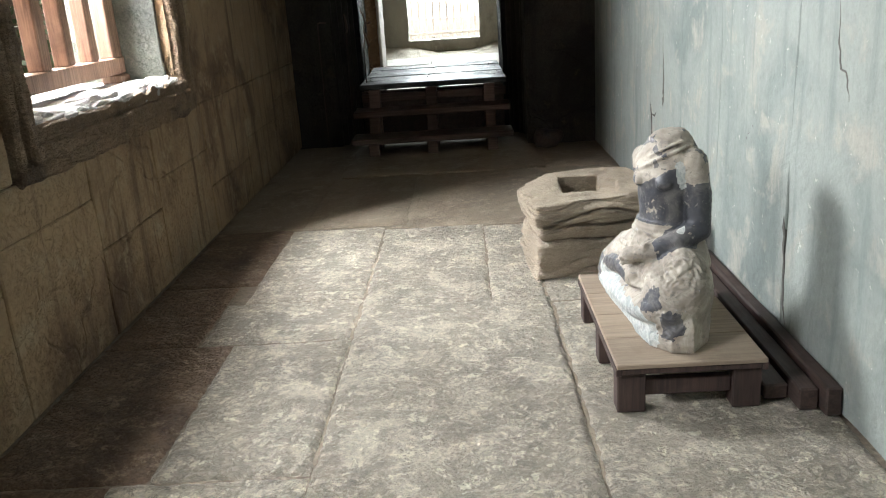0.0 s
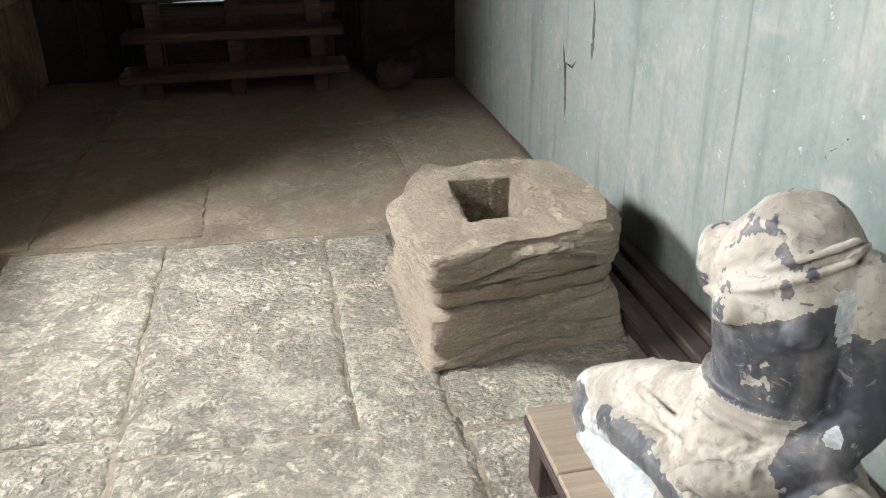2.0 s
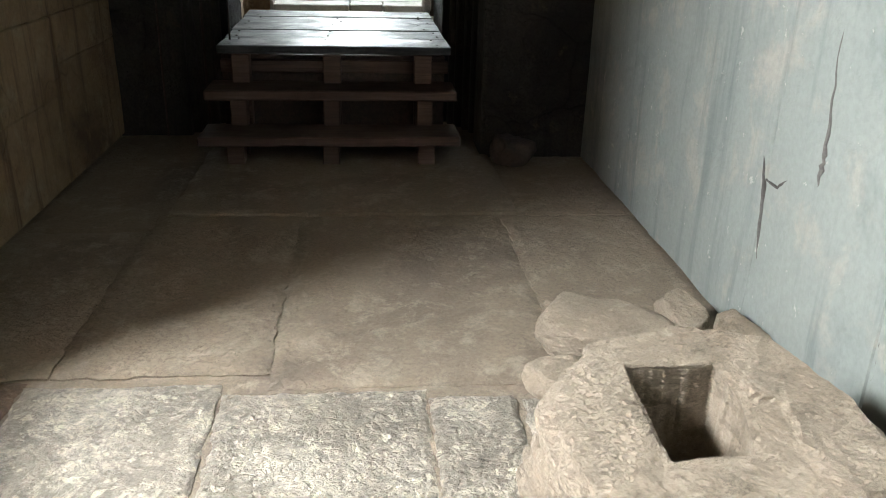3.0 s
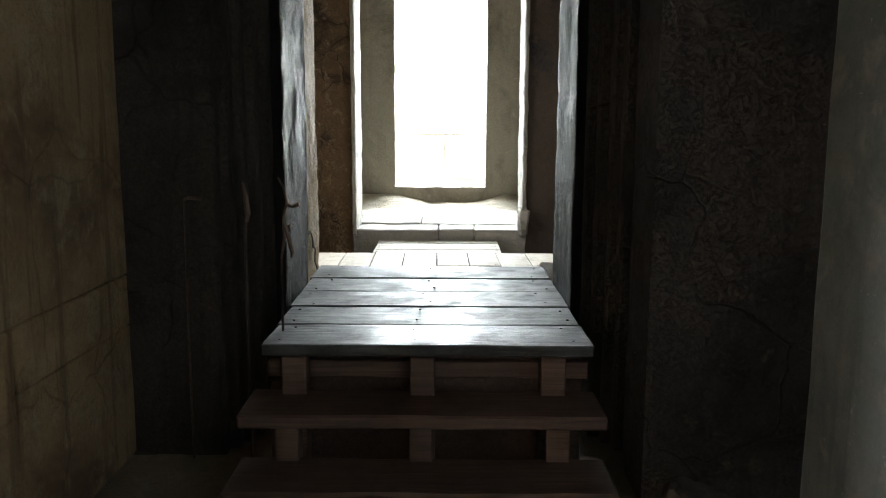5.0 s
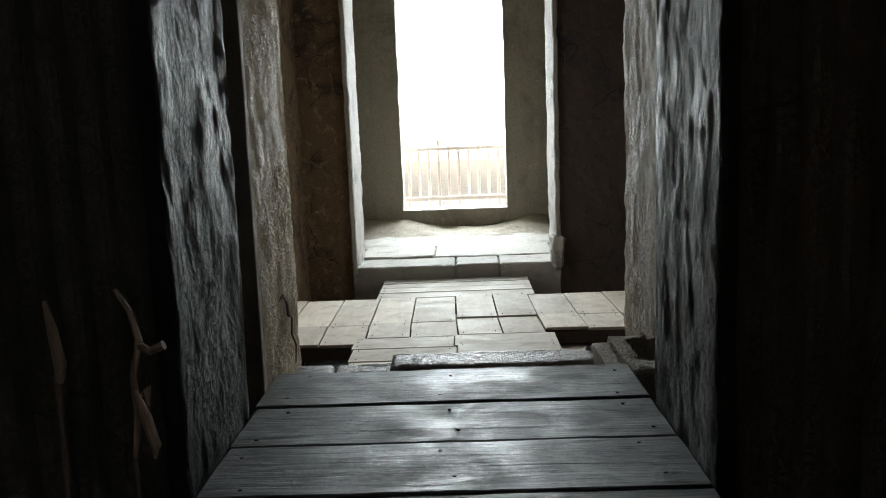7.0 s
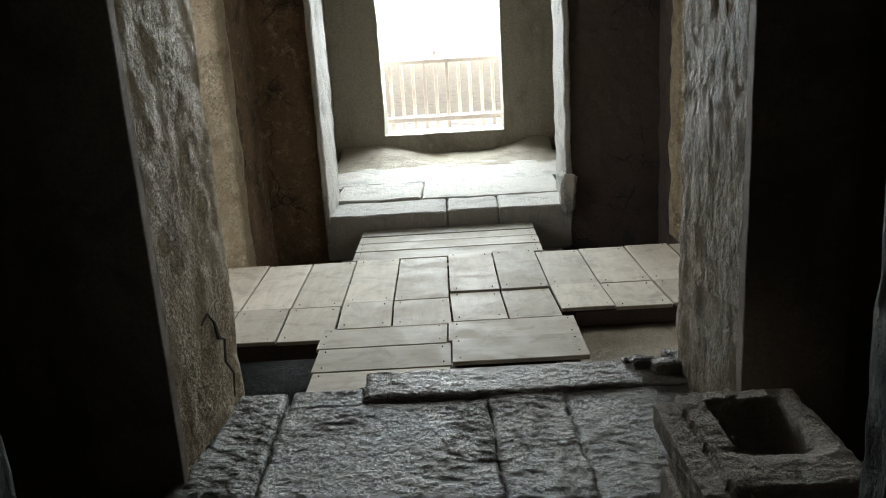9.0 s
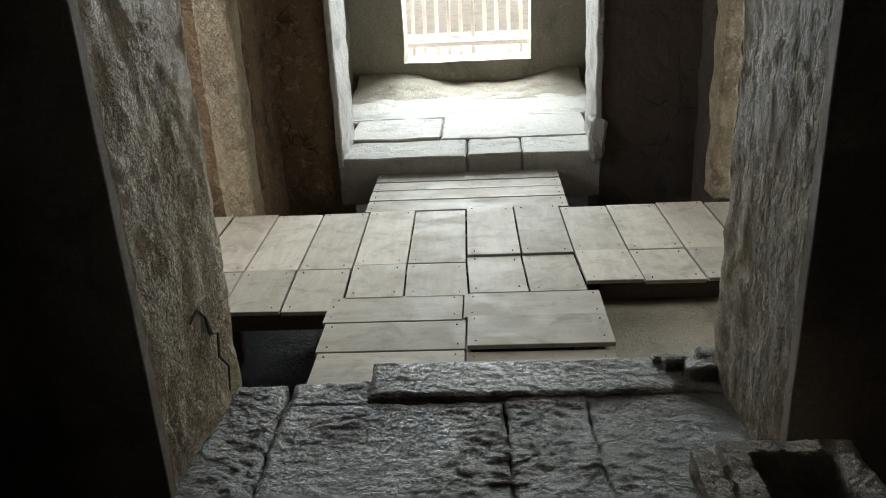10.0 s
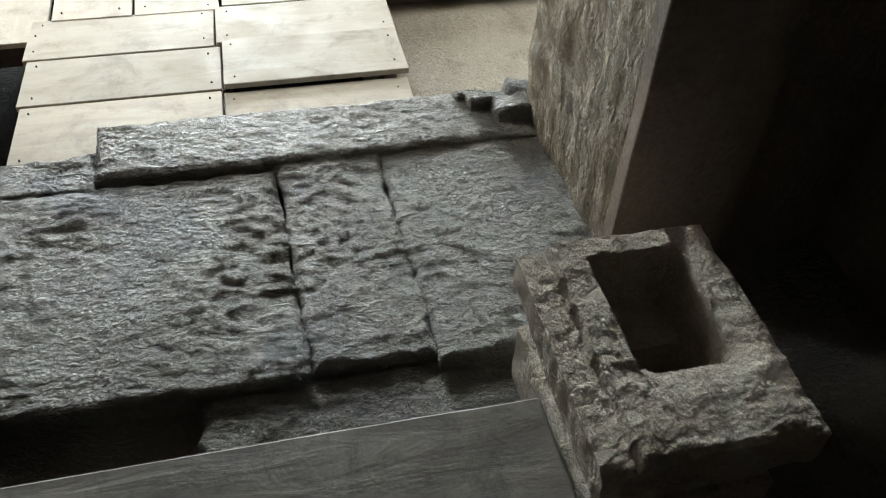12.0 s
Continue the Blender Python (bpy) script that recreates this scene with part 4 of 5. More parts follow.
@functools.lru_cache(None)
def unit_ball(segs):
    bm = bmesh.new()
    bmesh.ops.create_icosphere(bm, subdivisions=segs, radius=1.0)
    bm.verts.index_update()
    out = [tuple(v.co) for v in bm.verts], [tuple(v.index for v in f.verts) for f in bm.faces]
    bm.free()
    return out


def blob(bm, c, r, segs=2):
    points, faces = unit_ball(segs)
    vs = [bm.verts.new((c[0] + p[0] * r[0], c[1] + p[1] * r[1], c[2] + p[2] * r[2])) for p in points]
    for f in faces:
        bm.faces.new([vs[i] for i in f])


def limb(bm, pts, radii, flat=(1, 1, 1)):
    """A limb as a row of overlapping rounded lumps."""
    for (p, q), (ra, rb) in zip(zip(pts, pts[1:]), zip(radii, radii[1:])):
        p, q = Vector(p), Vector(q)
        n = max(1, int((q - p).length / ((0.35 if ra > 0.02 else 0.8) * min(ra, rb))))
        for k in range(n + 1):
            t = k / n
            r = ra + (rb - ra) * t
            blob(bm, p.lerp(q, t), (r * flat[0], r * flat[1], r * flat[2]), 2 if ra > 0.02 else 1)


def near_line(p, pts):
    """Distance from a point to a line of points, and how far along it lies (0 to 1)."""
    best, along = 9.0, 0.0
    for k, (a, b) in enumerate(zip(pts, pts[1:])):
        a, b = Vector(a), Vector(b)
        t = min(1.0, max(0.0, (p - a).dot(b - a) / (b - a).length_squared))
        d = (p - a.lerp(b, t)).length
        if d < best:
            best, along = d, (k + t) / (len(pts) - 1)
    return best, along


def loft(bm, loops):
    rows = [[bm.verts.new(p) for p in loop] for loop in loops]
    n = len(rows[0])
    for p, q in zip(rows, rows[1:]):
        for k in range(n):
            bm.faces.new((p[k], p[(k + 1) % n], q[(k + 1) % n], q[k]))
    bm.faces.new(rows[0][::-1])
    bm.faces.new(rows[-1])


# the figure sits cross-legged and faces the window; chest turned by TURN towards the door it is seen from
TURN = radians(36)
FWD, LFT = Vector((-math.cos(TURN), -math.sin(TURN), 0)), Vector((math.sin(TURN), -math.cos(TURN), 0))
SPINE = Vector((0.757, 2.975, 0))


def body(f, l, z):
    return SPINE + FWD * f + LFT * l + Vector((0, 0, z))


sb = bmesh.new()
# draped plinth under the crossed legs
outline = [(0.60, 3.44), (0.578, 3.30), (0.592, 3.15), (0.612, 2.98), (0.617, 2.84), (0.640, 2.73), (0.70, 2.650), (0.775, 2.640), (0.85, 2.73), (0.895, 2.86), (0.91, 3.02), (0.88, 3.22), (0.80, 3.40), (0.69, 3.48)]
mid_xy = Vector((0.75, 3.05))
loft(sb, [[(mid_xy.x + (x - mid_xy.x) * g, mid_xy.y + (y - mid_xy.y) * g, z) for x, y in outline] for z, g in ((TZ, 1.0), (TZ + 0.03, 1.02), (TZ + 0.08, 1.0), (TZ + 0.14, 0.93), (TZ + 0.19, 0.80))])
# hips, bent knee under the medallion, far thigh
blob(sb, (0.775, 2.99, 0.42), (0.125, 0.155, 0.17), 4)
blob(sb, (0.765, 2.800, 0.38), (0.115, 0.142, 0.172), 4)
blob(sb, (0.72, 2.775, 0.34), (0.10, 0.12, 0.15), 4)
limb(sb, [(0.80, 2.92, 0.455), (0.765, 2.80, 0.435)], [0.105, 0.10])
limb(sb, [(0.70, 2.90, 0.44), (0.715, 2.80, 0.43)], [0.085, 0.085])
limb(sb, [(0.745, 3.05, 0.475), (0.68, 3.24, 0.40), (0.645, 3.40, 0.30)], [0.095, 0.085, 0.075])
# crossed shins and foot
limb(sb, [(0.62, 3.38, 0.275), (0.605, 3.20, 0.365), (0.612, 3.04, 0.405), (0.625, 2.90, 0.405)], [0.06, 0.046, 0.042, 0.045])
limb(sb, [(0.60, 3.34, 0.25), (0.605, 3.10, 0.285), (0.63, 2.85, 0.315), (0.67, 2.74, 0.33)], [0.045, 0.055, 0.06, 0.06])
for k in range(6):
    limb(sb, [(0.635 + 0.011 * k, 2.875 - 0.016 * k, 0.425), (0.606 + 0.009 * k, 2.858 - 0.016 * k, 0.392)], [0.0125, 0.012])
# skirt from the belt to the lap, belt bands
loft(sb, [[body(b * math.cos(a), w * math.sin(a), z) for a in [2 * math.pi * k / 48 for k in range(48)]]
          for z, w, b in ((0.42, 0.165, 0.165), (0.48, 0.152, 0.152), (0.54, 0.132, 0.130), (0.595, 0.118, 0.112), (0.605, 0.110, 0.104))])
for z, w, b in ((0.604, 0.114, 0.107), (0.588, 0.119, 0.113), (0.572, 0.124, 0.119)):
    limb(sb, [body(b * math.cos(a), w * math.sin(a), z) for a in [2 * math.pi * k / 40 for k in range(41)]], [0.0085] * 41)
# torso and broken neck
loft(sb, [[body(b * math.cos(a) + lean, w * math.copysign(abs(math.sin(a)) ** 0.9, math.sin(a)), z) for a in [2 * math.pi * k / 48 for k in range(48)]]
          for z, w, b, lean in ((0.50, 0.108, 0.102, 0), (0.60, 0.104, 0.097, 0), (0.66, 0.104, 0.096, 0), (0.72, 0.112, 0.099, 0.002), (0.775, 0.122, 0.103, 0.004), (0.82, 0.126, 0.10, 0.002),
                                (0.855, 0.118, 0.094, -0.002), (0.885, 0.096, 0.084, -0.006), (0.908, 0.078, 0.074, -0.008), (0.928, 0.064, 0.060, -0.012), (0.94, 0.04, 0.04, -0.02))])
for side in (-1, 1):
    blob(sb, body(0.078, side * 0.052, 0.765), (0.036, 0.036, 0.032), 3)
    blob(sb, body(0.108, side * 0.052, 0.755), (0.010, 0.010, 0.008), 2)
limb(sb, [body(0.07 * math.cos(a) - 0.006, 0.074 * math.sin(a), 0.905 + 0.008 * math.cos(a)) for a in [2 * math.pi * k / 30 for k in range(31)]], [0.0065] * 31)
# sash and collar ridges across the chest
SASH = [body(0.05, -0.115, 0.765), body(0.088, -0.07, 0.795), body(0.103, -0.01, 0.825), body(0.092, 0.05, 0.858), body(0.055, 0.095, 0.885), body(0.0, 0.10, 0.895)]
limb(sb, SASH, [0.0085] * 6)
limb(sb, [p + Vector((0, 0, 0.03)) - FWD * 0.012 for p in SASH[:5]], [0.0075] * 5)
# arm beside the wall: upper arm, forearm over the lap, hand
ARM = [body(-0.005, 0.108, 0.832), body(-0.01, 0.128, 0.72), body(0.0, 0.142, 0.605)]
FORE = [body(0.0, 0.142, 0.592), body(0.09, 0.118, 0.552), body(0.165, 0.045, 0.518)]
HAND = [body(0.165, 0.045, 0.518), body(0.185, -0.005, 0.505), body(0.175, -0.045, 0.485)]
limb(sb, ARM, [0.053, 0.049, 0.046])
limb(sb, FORE, [0.047, 0.043, 0.034])
limb(sb, HAND, [0.038, 0.037, 0.026], (1, 1, 0.8))
for k in range(4):
    limb(sb, [body(0.188 - 0.004 * k, -0.012, 0.512 - 0.014 * k), body(0.176, -0.066, 0.488 - 0.012 * k)], [0.011, 0.009])
limb(sb, [FORE[2] + (FORE[1] - FORE[2]) * 0.1 + (Vector((0, 0, 1)) * math.cos(a) + Vector((0.75, 0.55, 0)) * math.sin(a)) * 0.038 for a in [2 * math.pi * k / 20 for k in range(21)]], [0.006] * 21)
# stump of the far arm, cloth fold over the far thigh
limb(sb, [body(0.0, -0.112, 0.825), body(0.0, -0.122, 0.775)], [0.05, 0.035])
limb(sb, [body(0.10, -0.10, 0.50), (0.63, 3.22, 0.455), (0.60, 3.33, 0.36)], [0.014, 0.012, 0.010])
statue = part("statue", sb, M_STATUE)
rm = statue.modifiers.new("fuse", "REMESH")
rm.mode, rm.voxel_size, rm.use_smooth_shade = "VOXEL", 0.0045, True
sm = statue.modifiers.new("soften", "SMOOTH")
sm.factor, sm.iterations = 0.5, 2
bpy.context.view_layer.update()
fused = bpy.data.meshes.new_from_object(statue.evaluated_get(bpy.context.evaluated_depsgraph_get()))
statue.modifiers.clear()
statue.data = fused
# carved relief, wear, and which coat is left where: red dark lacquer, green white primer
coat = fused.color_attributes.new("coat", "FLOAT_COLOR", "POINT")
GAP = [body(0.062, 0.105, 0.83), body(0.055, 0.118, 0.74), body(0.06, 0.128, 0.66), body(0.085, 0.135, 0.60)]
SHIN = [(0.595, 3.24, 0.36), (0.583, 3.08, 0.40), (0.590, 2.93, 0.39)]
MEDAL = Vector((0.735, 2.665, 0.475))
for v, n in zip(fused.vertices, [v.normal.copy() for v in fused.vertices]):
    p = v.co.copy()
    rag = noise.noise(p * 16) * 0.6 + noise.noise(p * 41) * 0.4 + noise.noise(p * 90) * 0.25
    q = p - SPINE
    across, ahead = q.dot(LFT), q.dot(FWD)
    da, ta = near_line(p, ARM)
    df, tf = near_line(p, FORE)
    sash_z = 0.80 + 0.55 * across + 0.012 * rag
    dark, white, up = 0.0, 0.0, 0.0
    on_arm = min(da, df) < 0.057 and across > 0.07
    if on_arm:
        if df < da and tf > 0.86:
            dark = 0.0
        elif df < da or p.z < 0.765 + 0.008 * rag:
            dark = 1.0 if rag > -0.42 else 0.45
        else:
            dark = 0.75 if rag > 0.16 else 0.12
    elif p.z > 0.608 and near_line(p, HAND)[0] > 0.05:
        dark = 1.0 if p.z < sash_z - 0.03 else (0.8 if rag > 0.22 else 0.1)
        if p.z < sash_z - 0.03 and rag > 0.5:
            dark = 0.3
    dg, tg = near_line(p, GAP)
    if dg < 0.017 + 0.008 * rag:
        white, dark = 1.0, 0.0
    ds, ts = near_line(p, SHIN)
    if p.z < 0.6 and not on_arm:
        if ds < 0.034 + 0.018 * rag:
            dark = 0.75
        for c, r in (((0.625, 2.70, 0.385), 0.055), ((0.69, 2.64, 0.285), 0.055), ((0.575, 3.37, 0.30), 0.05), ((0.60, 3.46, 0.27), 0.03)):
            if (p - Vector(c)).length < r * (1.0 + 0.75 * rag):
                dark, white = 0.62, 0.0
        if p.x < 0.66 + 0.03 * rag and p.z < 0.345 - 0.35 * max(0.0, 2.80 - p.y) + 0.03 * rag and not dark:
            white = 0.75
        if p.y > 3.22 + 0.03 * rag and p.z < 0.36 and rag > -0.1 and not dark:
            white = 0.7
        if dark == 0.0 and white == 0.0 and rag > 0.30:
            white = 0.36
        # scrollwork in a medallion on the knee and on the skirt front
        dm = (p - MEDAL).length
        curl = noise.noise(p * 62 + noise.noise_vector(p * 30) * 1.1)
        if dm < 0.085 and p.y < 2.80:
            up += 0.0022 * math.copysign(min(1, abs(curl) * 3.5), curl)
        elif 0.085 <= dm < 0.112 and p.y < 2.80:
            up += 0.0028 * math.sin((dm - 0.085) * 700)
        if (p - Vector((0.69, 2.64, 0.30))).length < 0.07 or (0.44 < p.z < 0.575 and ahead > 0.06):
            up += 0.0024 * math.copysign(min(1, abs(curl) * 3.5), curl)
    if dark > 0.5:
        up += 0.0012
    up += 0.0026 * noise.noise(p * 27) + 0.0018 * noise.noise(p * 70) - 0.004 * max(0.0, noise.noise(p * 13) - 0.35)
    v.co = p + n * up
    v.co.z = max(v.co.z, TZ + 0.001)
    coat.data[v.index].color = (dark, white, 0.0, 1.0)
for p in fused.polygons:
    p.use_smooth = True
tagged(statue, "headless seated stone figure, dark torso over worn pale plaster", "statue")


# ---- sandstone pedestal with a square socket ----
def reach(poly, c, angle):
    """How far a polygon reaches from c in a direction."""
    dx, dy = math.cos(angle), math.sin(angle)
    for (ax, ay), (bx, by) in zip(poly, poly[1:] + poly[:1]):
        ex, ey = bx - ax, by - ay
        det = ex * dy - ey * dx
        if abs(det) < 1e-9:
            continue
        r = (ex * (ay - c[1]) - ey * (ax - c[0])) / det
        u = (dx * (ay - c[1]) - dy * (ax - c[0])) / det
        if r > 0 and -1e-6 <= u <= 1 + 1e-6:
            return r
    return 0.3


PED = (0.655, 4.395)
CAP = [(0.335, 3.965), (0.71, 4.0), (0.96, 4.055), (1.03, 4.22), (1.045, 4.42), (0.975, 4.72), (0.72, 4.825), (0.47, 4.745), (0.285, 4.47), (0.287, 4.25)]
FOOT = [(0.345, 4.025), (1.015, 4.105), (1.04, 4.72), (0.68, 4.79), (0.325, 4.74), (0.305, 4.60)]
SOCKET = [(0.517, 4.225), (0.70, 4.235), (0.745, 4.40), (0.755, 4.585), (0.527, 4.58)]


def pedestal_mesh(n=200):
    bm = bmesh.new()
    angles = [2 * math.pi * (k + 0.5) / n for k in range(n)]

    def soft(poly, c):
        raw = [reach(poly, c, a) for a in angles]
        for _ in range(2):
            raw = [0.25 * raw[k - 1] + 0.5 * raw[k] + 0.25 * raw[(k + 1) % n] for k in range(n)]
        return raw

    cap, foot, hole_c = soft(CAP, PED), soft(FOOT, PED), (0.635, 4.41)
    sock = [reach(SOCKET, hole_c, a) for a in angles]

    def ring(z, grow, mixed, bite=1.0):
        out = []
        for k, a in enumerate(angles):
            r = (foot[k] + (cap[k] - foot[k]) * mixed) * grow
            v = Vector((PED[0] + r * math.cos(a), PED[1] + r * math.sin(a), z))
            bed = 38 * z + 2.2 * noise.noise(Vector((v.x * 3.5, v.y * 3.5, 0)))
            layer = noise.noise(Vector((v.x * 1.6, v.y * 1.6, bed)))
            r -= bite * (0.055 * max(0.0, layer - 0.08) + 0.006 * layer + 0.016 * max(0.0, noise.noise(v * 9) - 0.25))
            v = Vector((PED[0] + r * math.cos(a), PED[1] + r * math.sin(a), z + 0.010 * noise.noise(Vector((v.x * 5, v.y * 5, 3))) * (z > 0.02)))
            v += noise.noise_vector(v * 22) * 0.0045 + noise.noise_vector(v * 60) * 0.0028
            out.append(bm.verts.new(v))
        return out

    rows = ((0.0, 1.03, 0.0), (0.02, 1.025, 0.0), (0.03, 1.0, 0.0), (0.05, 1.01, 0.0), (0.11, 0.975, 0.05), (0.165, 0.945, 0.1), (0.182, 0.89, 0.2), (0.190, 0.81, 0.3), (0.200, 0.865, 0.4), (0.225, 0.905, 0.5),
            (0.268, 0.90, 0.7), (0.282, 0.84, 0.8), (0.290, 0.80, 0.9), (0.298, 0.955, 1.0), (0.325, 0.99, 1.0), (0.36, 1.0, 1.0), (0.385, 0.985, 1.0), (0.402, 0.955, 1.0), (0.411, 0.92, 1.0))
    loops = []
    for (za, ga, ma), (zb, gb, mb) in zip(rows, rows[1:]):
        m = max(1, int((zb - za) / 0.006))
        loops += [ring(za + (zb - za) * k / m, ga + (gb - ga) * k / m, ma + (mb - ma) * k / m) for k in range(m)]
    loops.append(ring(*rows[-1]))
    for t in [k / 14 for k in range(1, 15)]:
        row = []
        for k, a in enumerate(angles):
            ox, oy = PED[0] + cap[k] * 0.92 * math.cos(a), PED[1] + cap[k] * 0.92 * math.sin(a)
            x, y = ox + (hole_c[0] + sock[k] * math.cos(a) - ox) * t, oy + (hole_c[1] + sock[k] * math.sin(a) - oy) * t
            p = Vector((x, y, 0))
            z = 0.413 + 0.008 * noise.noise(p * 6) + 0.0035 * noise.noise(p * 24) + 0.002 * noise.noise(p * 60)
            if x > 0.80 + 0.06 * noise.noise(p * 8):
                z += 0.012
            row.append(bm.verts.new((x, y, z - 0.006 * (t > 0.95))))
        loops.append(row)
    for k2 in range(1, 13):
        t = k2 / 12
        row = []
        for k, a in enumerate(angles):
            r = sock[k] * (1 - 0.16 * t) + 0.011 * noise.noise(Vector((a * 11, t * 1.5, 2))) + 0.003 * noise.noise(Vector((a * 24, t * 3, 5)))
            row.append(bm.verts.new((hole_c[0] + r * math.cos(a), hole_c[1] + r * math.sin(a), 0.408 - 0.38 * t)))
        loops.append(row)
    for a, b in zip(loops, loops[1:]):
        for k in range(n):
            bm.faces.new((a[k], a[(k + 1) % n], b[(k + 1) % n], b[k]))
    bm.faces.new(loops[0][::-1])
    bm.faces.new(loops[-1])
    for v in bm.verts:
        v.co.z = max(v.co.z, 0.0)
    return bm


tagged(part("pedestal", pedestal_mesh(), M_PEDESTAL), "weathered tan sandstone pedestal with a square socket in its top", "pedestal")

box_bm = bmesh.new()


def box_ring(x0, x1, y0, y1, hx0, hx1, hy0, hy1, z0, z1, amp=0.005):
    """Four stone walls round a rectangular hole."""
    for k, d in enumerate(((x0, hx0, y0, y1), (hx1, x1, y0, y1), (hx0 - 0.01, hx1 + 0.01, y0, hy0), (hx0 - 0.01, hx1 + 0.01, hy1, y1))):
        add_bm(box_bm, rbox(*d, z0, z1, res=0.028, amp=amp, freq=16, bevel=0.008, seed=k))


def socket_top(x0, x1, y0, y1, z0, zt, res=0.0085):
    """The worn top of the block: a lower ledge along one side, a raised rim, and a dished socket with rounded corners."""
    nx, ny = int((x1 - x0) / res), int((y1 - y0) / res)
    hx0, hx1, hy0, hy1, rad = 0.622, 0.880, 10.612, 10.972, 0.055
    bm = bmesh.new()
    rows = []
    for j in range(ny + 1):
        row = []
        for i in range(nx + 1):
            x, y = x0 + (x1 - x0) * i / nx, y0 + (y1 - y0) * j / ny
            p = Vector((x, y, 0.3))
            w = noise.noise_vector(p * 14) * 0.005 + noise.noise_vector(p * 40) * 0.003
            r = rad if y < 10.8 else 0.012
            dx, dy = max(hx0 + r - x - w.x, x + w.x - hx1 + r, 0.0), max(hy0 + r - y - w.y, y + w.y - hy1 + r, 0.0)
            out = math.hypot(dx, dy) - r
            z = zt + 0.004 * noise.noise(p * 12) + 0.0035 * noise.noise(p * 34) + 0.0025 * noise.noise(p * 80)
            if x + w.x * 0.25 < 0.532:
                z -= 0.034
            if x > 0.86 or y < 10.64:
                z -= 0.020 * max(0.0, 1 - max(out, 0.0) / 0.075)
            lip = min(x1 - x, y - y0)
            if lip < 0.035:
                z -= 0.014 * max(0.0, noise.noise(p * 18) + 0.25) * (1 - lip / 0.035)
            if lip < 0.012:
                z -= 0.006
            if out < 0:
                deep = min(1.0, -out / 0.022)
                z -= 0.36 * deep
            row.append(bm.verts.new((x + w.x * 0.5, y + w.y * 0.5, z)))
        rows.append(row)
    for j in range(ny):
        for i in range(nx):
            bm.faces.new((rows[j][i], rows[j][i + 1], rows[j + 1][i + 1], rows[j + 1][i]))
    ring = rows[0] + [r[-1] for r in rows[1:]] + rows[-1][-2::-1] + [r[0] for r in rows[-2:0:-1]]
    last = ring
    cx, cy = (x0 + x1) / 2, (y0 + y1) / 2
    for z, g in ((zt - 0.075, 1.0), (zt - 0.105, 0.995), (z0 + 0.012, 0.985), (z0, 0.95)):
        low = []
        for v in ring:
            q = noise.noise_vector(Vector((v.co.x * 22, v.co.y * 22, z * 22))) * 0.006
            low.append(bm.verts.new((cx + (v.co.x - cx) * g + q.x, cy + (v.co.y - cy) * g + q.y, z)))
        for k in range(len(ring)):
            bm.faces.new((last[(k + 1) % len(ring)], last[k], low[k], low[(k + 1) % len(ring)]))
        last = low
    return bm


add_bm(box_bm, socket_top(0.455, 0.966, 10.385, 11.033, 0.345, 0.492))
box_ring(0.50, 0.94, 10.44, 10.99, 0.64, 0.87, 10.64, 10.96, 0.21, 0.35)
box_ring(0.475, 0.95, 10.42, 11.0, 0.65, 0.86, 10.65, 10.95, -0.06, 0.215)
add_bm(box_bm, rbox(0.55, 0.93, 10.5, 10.98, -0.05, 0.08))
tagged(part("socket_stone", box_bm, M_BOX), "square brown-grey stone block with a deep socket, beside the platform", "stone block")
tagged(part("broken_block", rbox(0.468, 0.60, 10.25, 10.41, -0.06, 0.20, res=0.03, amp=0.016, freq=12, bevel=0.015), M_BOX), "rough broken block wedged beside the step", "stone")
twig = thing("dangling_twig", (0.72, 10.98, 0.48), "frayed pale twig hanging over the socket rim", "twig")
part("strand", tube([(0.71, 11.0, 0.505), (0.715, 10.965, 0.50), (0.72, 10.95, 0.46), (0.735, 10.94, 0.41), (0.765, 10.93, 0.40)], [0.016, 0.020, 0.014, 0.010, 0.012]), M_BOX, twig)

# ---- timber beams along the wall ----
for k, (x0, x1, y0, y1, z1) in enumerate(((1.03, 1.115, 2.64, 5.0, 0.06), (1.118, 1.185, 2.55, 4.9, 0.085), (1.188, 1.243, 2.5, 4.95, 0.11))):
    tagged(part("timber_beam", rbox(x0, x1, y0, y1, 0.002, z1, res=0.4, amp=0.003, bevel=0.006, seed=k), W_BEAM), "dark brown timber beam lying along the wall foot", "beam", "beams along the wall")

def rock(x0, x1, y0, y1, z1, seed):
    """A broken stone: a lump cut by flat faces, then roughened."""
    rr = random.Random(seed)
    bm = bmesh.new()
    bmesh.ops.create_icosphere(bm, subdivisions=4, radius=1.0)
    planes = [(Vector((rr.gauss(0, 1), rr.gauss(0, 1), rr.gauss(0, 0.5))).normalized(), rr.uniform(0.55, 0.8)) for _ in range(7)] + [(Vector((0.06, -0.05, 1)).normalized(), 0.5)]
    for v in bm.verts:
        for n, d in planes:
            over = v.co.dot(n) - d
            if over > 0:
                v.co -= n * over
        v.co += noise.noise_vector(v.co * 3 + Vector((seed, 0, 0))) * 0.09 + noise.noise_vector(v.co * 9) * 0.035
    lo, hi = [min(v.co[i] for v in bm.verts) for i in range(3)], [max(v.co[i] for v in bm.verts) for i in range(3)]
    for v in bm.verts:
        t = [(v.co[i] - lo[i]) / (hi[i] - lo[i]) for i in range(3)]
        v.co = Vector((x0 + (x1 - x0) * t[0], y0 + (y1 - y0) * t[1], max(0.0, -0.4 * z1 + 1.4 * z1 * t[2])))
    return bm


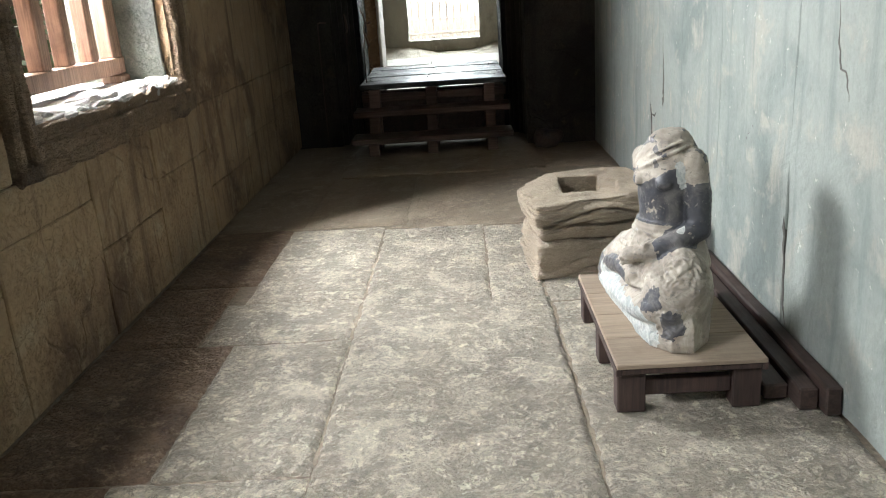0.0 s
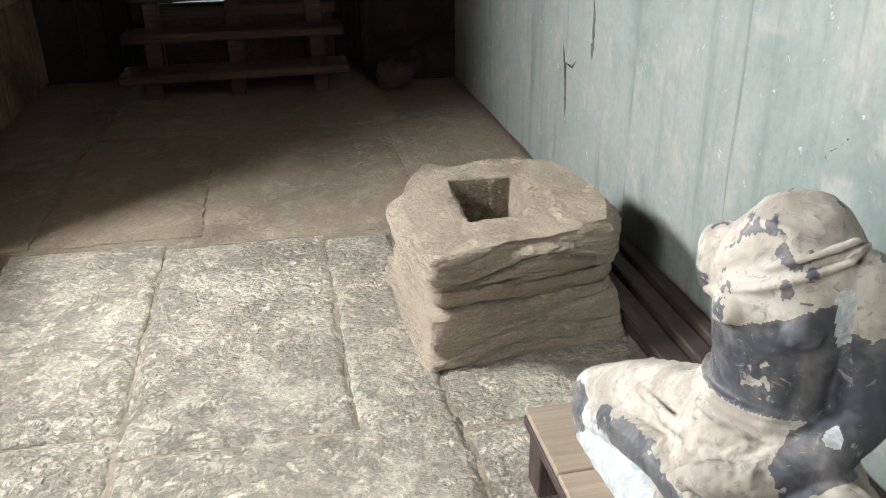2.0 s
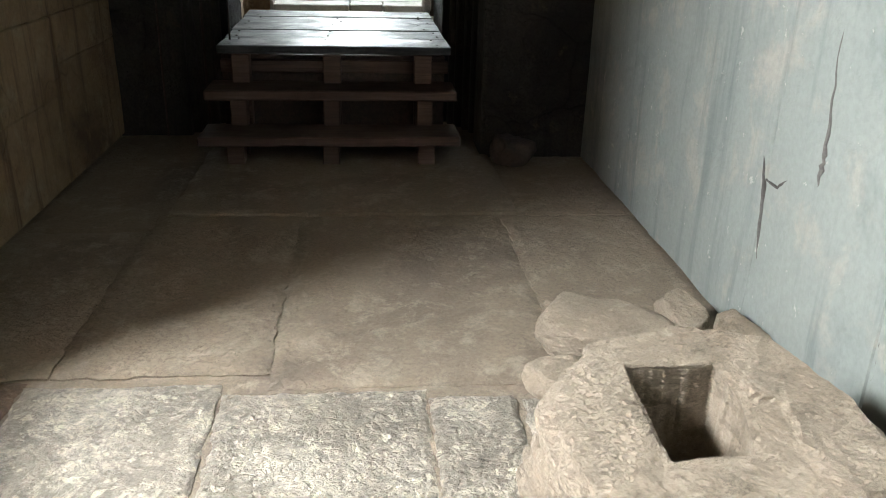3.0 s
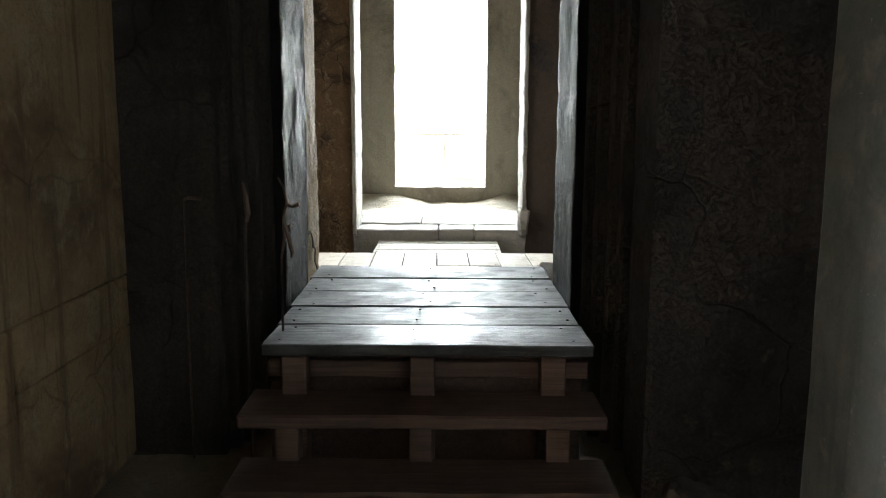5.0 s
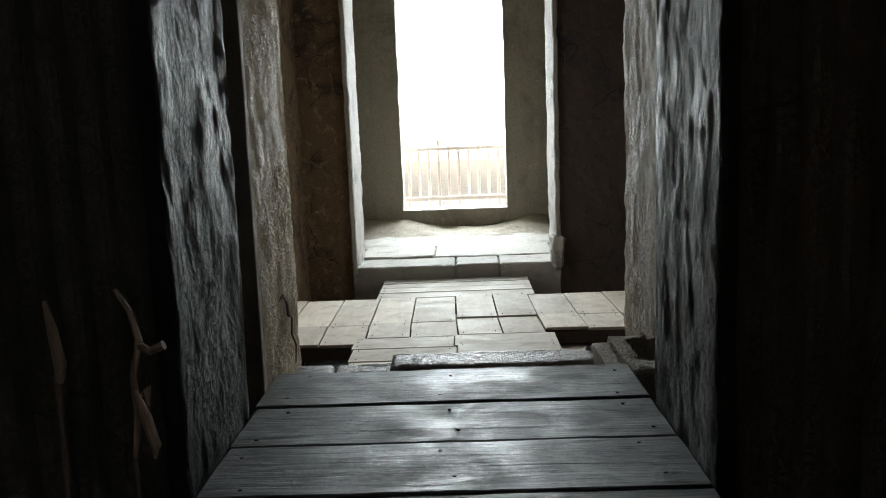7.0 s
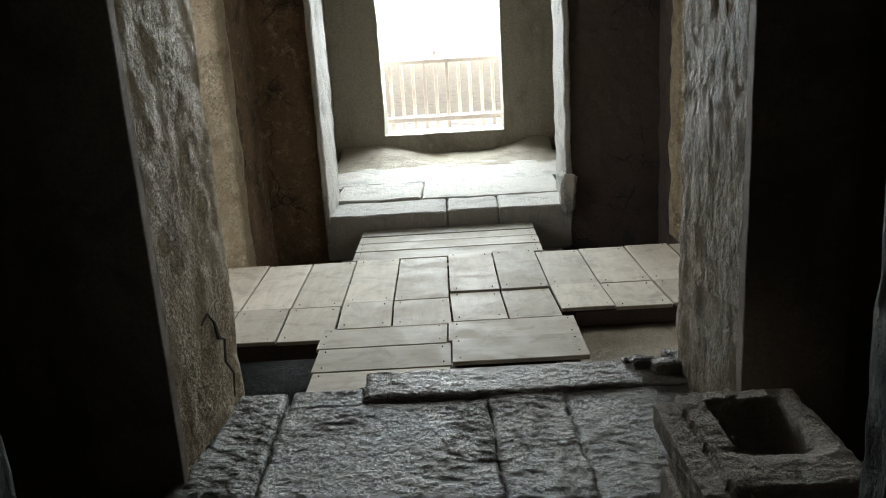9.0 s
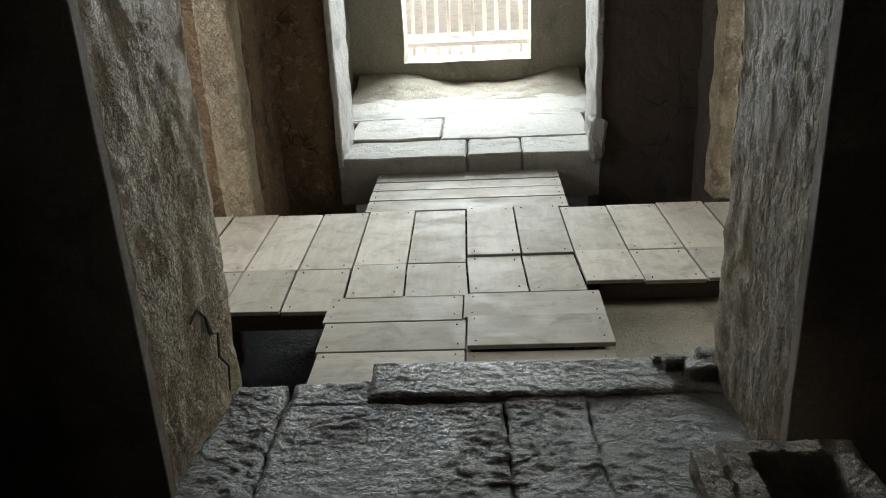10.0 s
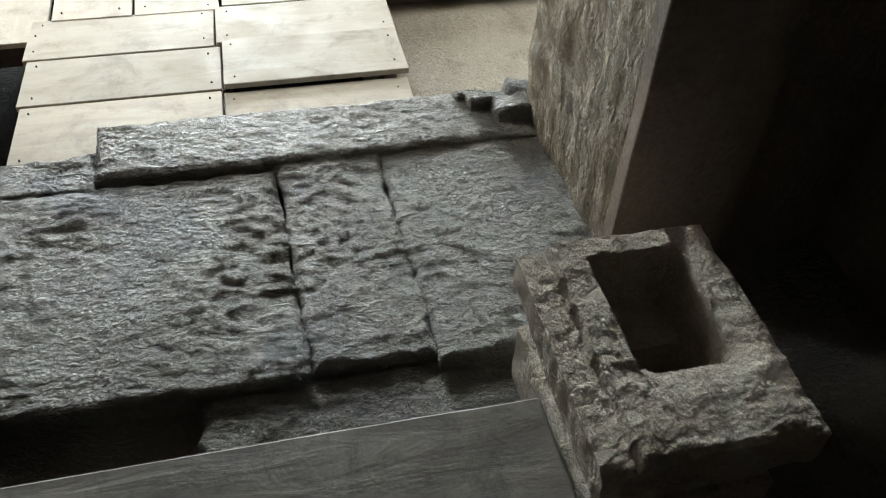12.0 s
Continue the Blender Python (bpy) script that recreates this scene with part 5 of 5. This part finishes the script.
# broken stones behind the pedestal
for k, (x0, x1, y0, y1, z1) in enumerate(((0.49, 1.0, 5.22, 5.62, 0.13), (0.97, 1.14, 5.30, 5.64, 0.13), (0.40, 0.64, 4.98, 5.25, 0.08), (1.08, 1.25, 4.95, 5.44, 0.15))):
    tagged(part("fallen_stone", rock(x0, x1, y0, y1, z1, k * 3 + 1), M_PEDESTAL, None, "", True),
           "broken slab of tan sandstone on the floor", "stone", "broken stones by the pedestal")
tagged(part("fallen_stone", rock(0.66, 0.95, 7.6, 7.86, 0.17, 31), M_DARK_BROWN, None, "", True), "dark rounded stone lying beside the steps", "stone")

# ---- broken wood at the doorway ----
br = thing("broken_branch", (-0.92, 8.320, 0.64), "pale frayed branch standing against the door jamb", "branch")
part("stem", tube([(-0.955, 8.330, 0.0), (-0.95, 8.320, 0.6), (-0.945, 8.310, 0.98)], [0.006, 0.006, 0.006]), W_BEAM, br)
part("twig", tube([(-0.945, 8.310, 0.98), (-0.925, 8.300, 1.08), (-0.93, 8.300, 1.16), (-0.91, 8.300, 1.235), (-0.925, 8.300, 1.30), (-0.95, 8.300, 1.345)], [0.005, 0.009, 0.007, 0.008, 0.006, 0.005]), W_ROOT, br)
part("twig", tube([(-0.91, 8.300, 1.225), (-0.885, 8.290, 1.215), (-0.855, 8.290, 1.228)], [0.009, 0.008, 0.010]), W_ROOT, br)
part("splinter", tube([(-0.925, 8.295, 1.13), (-0.905, 8.290, 1.07), (-0.89, 8.290, 1.01), (-0.895, 8.290, 0.985)], [0.004, 0.012, 0.011, 0.004]), W_ROOT, br)
part("splinter", tube([(-0.915, 8.295, 1.12), (-0.90, 8.290, 1.135), (-0.898, 8.290, 1.10)], [0.004, 0.012, 0.003]), W_ROOT, br)
st2 = thing("broken_branch", (-1.11, 8.340, 0.0), "short frayed stick leaning by the door jamb", "branch")
part("stem", tube([(-1.12, 8.360, 0.0), (-1.12, 8.350, 0.7), (-1.11, 8.340, 1.15)], [0.008, 0.008, 0.008]), W_BEAM, st2)
part("splinter", tube([(-1.105, 8.340, 1.14), (-1.095, 8.330, 1.18), (-1.105, 8.330, 1.26), (-1.115, 8.330, 1.32)], [0.008, 0.014, 0.011, 0.005]), W_ROOT, st2)
hook = thing("thin_pole", (-1.38, 8.350, 0.0), "thin pole with a bent top standing against the dark wall", "pole")
part("pole", tube([(-1.40, 8.360, 0.0), (-1.395, 8.350, 0.6), (-1.385, 8.340, 1.24)], [0.006, 0.006, 0.006]), W_BEAM, hook)
part("bent_top", tube([(-1.385, 8.340, 1.24), (-1.36, 8.330, 1.25), (-1.30, 8.320, 1.245)], [0.006, 0.009, 0.007]), W_ROOT, hook)
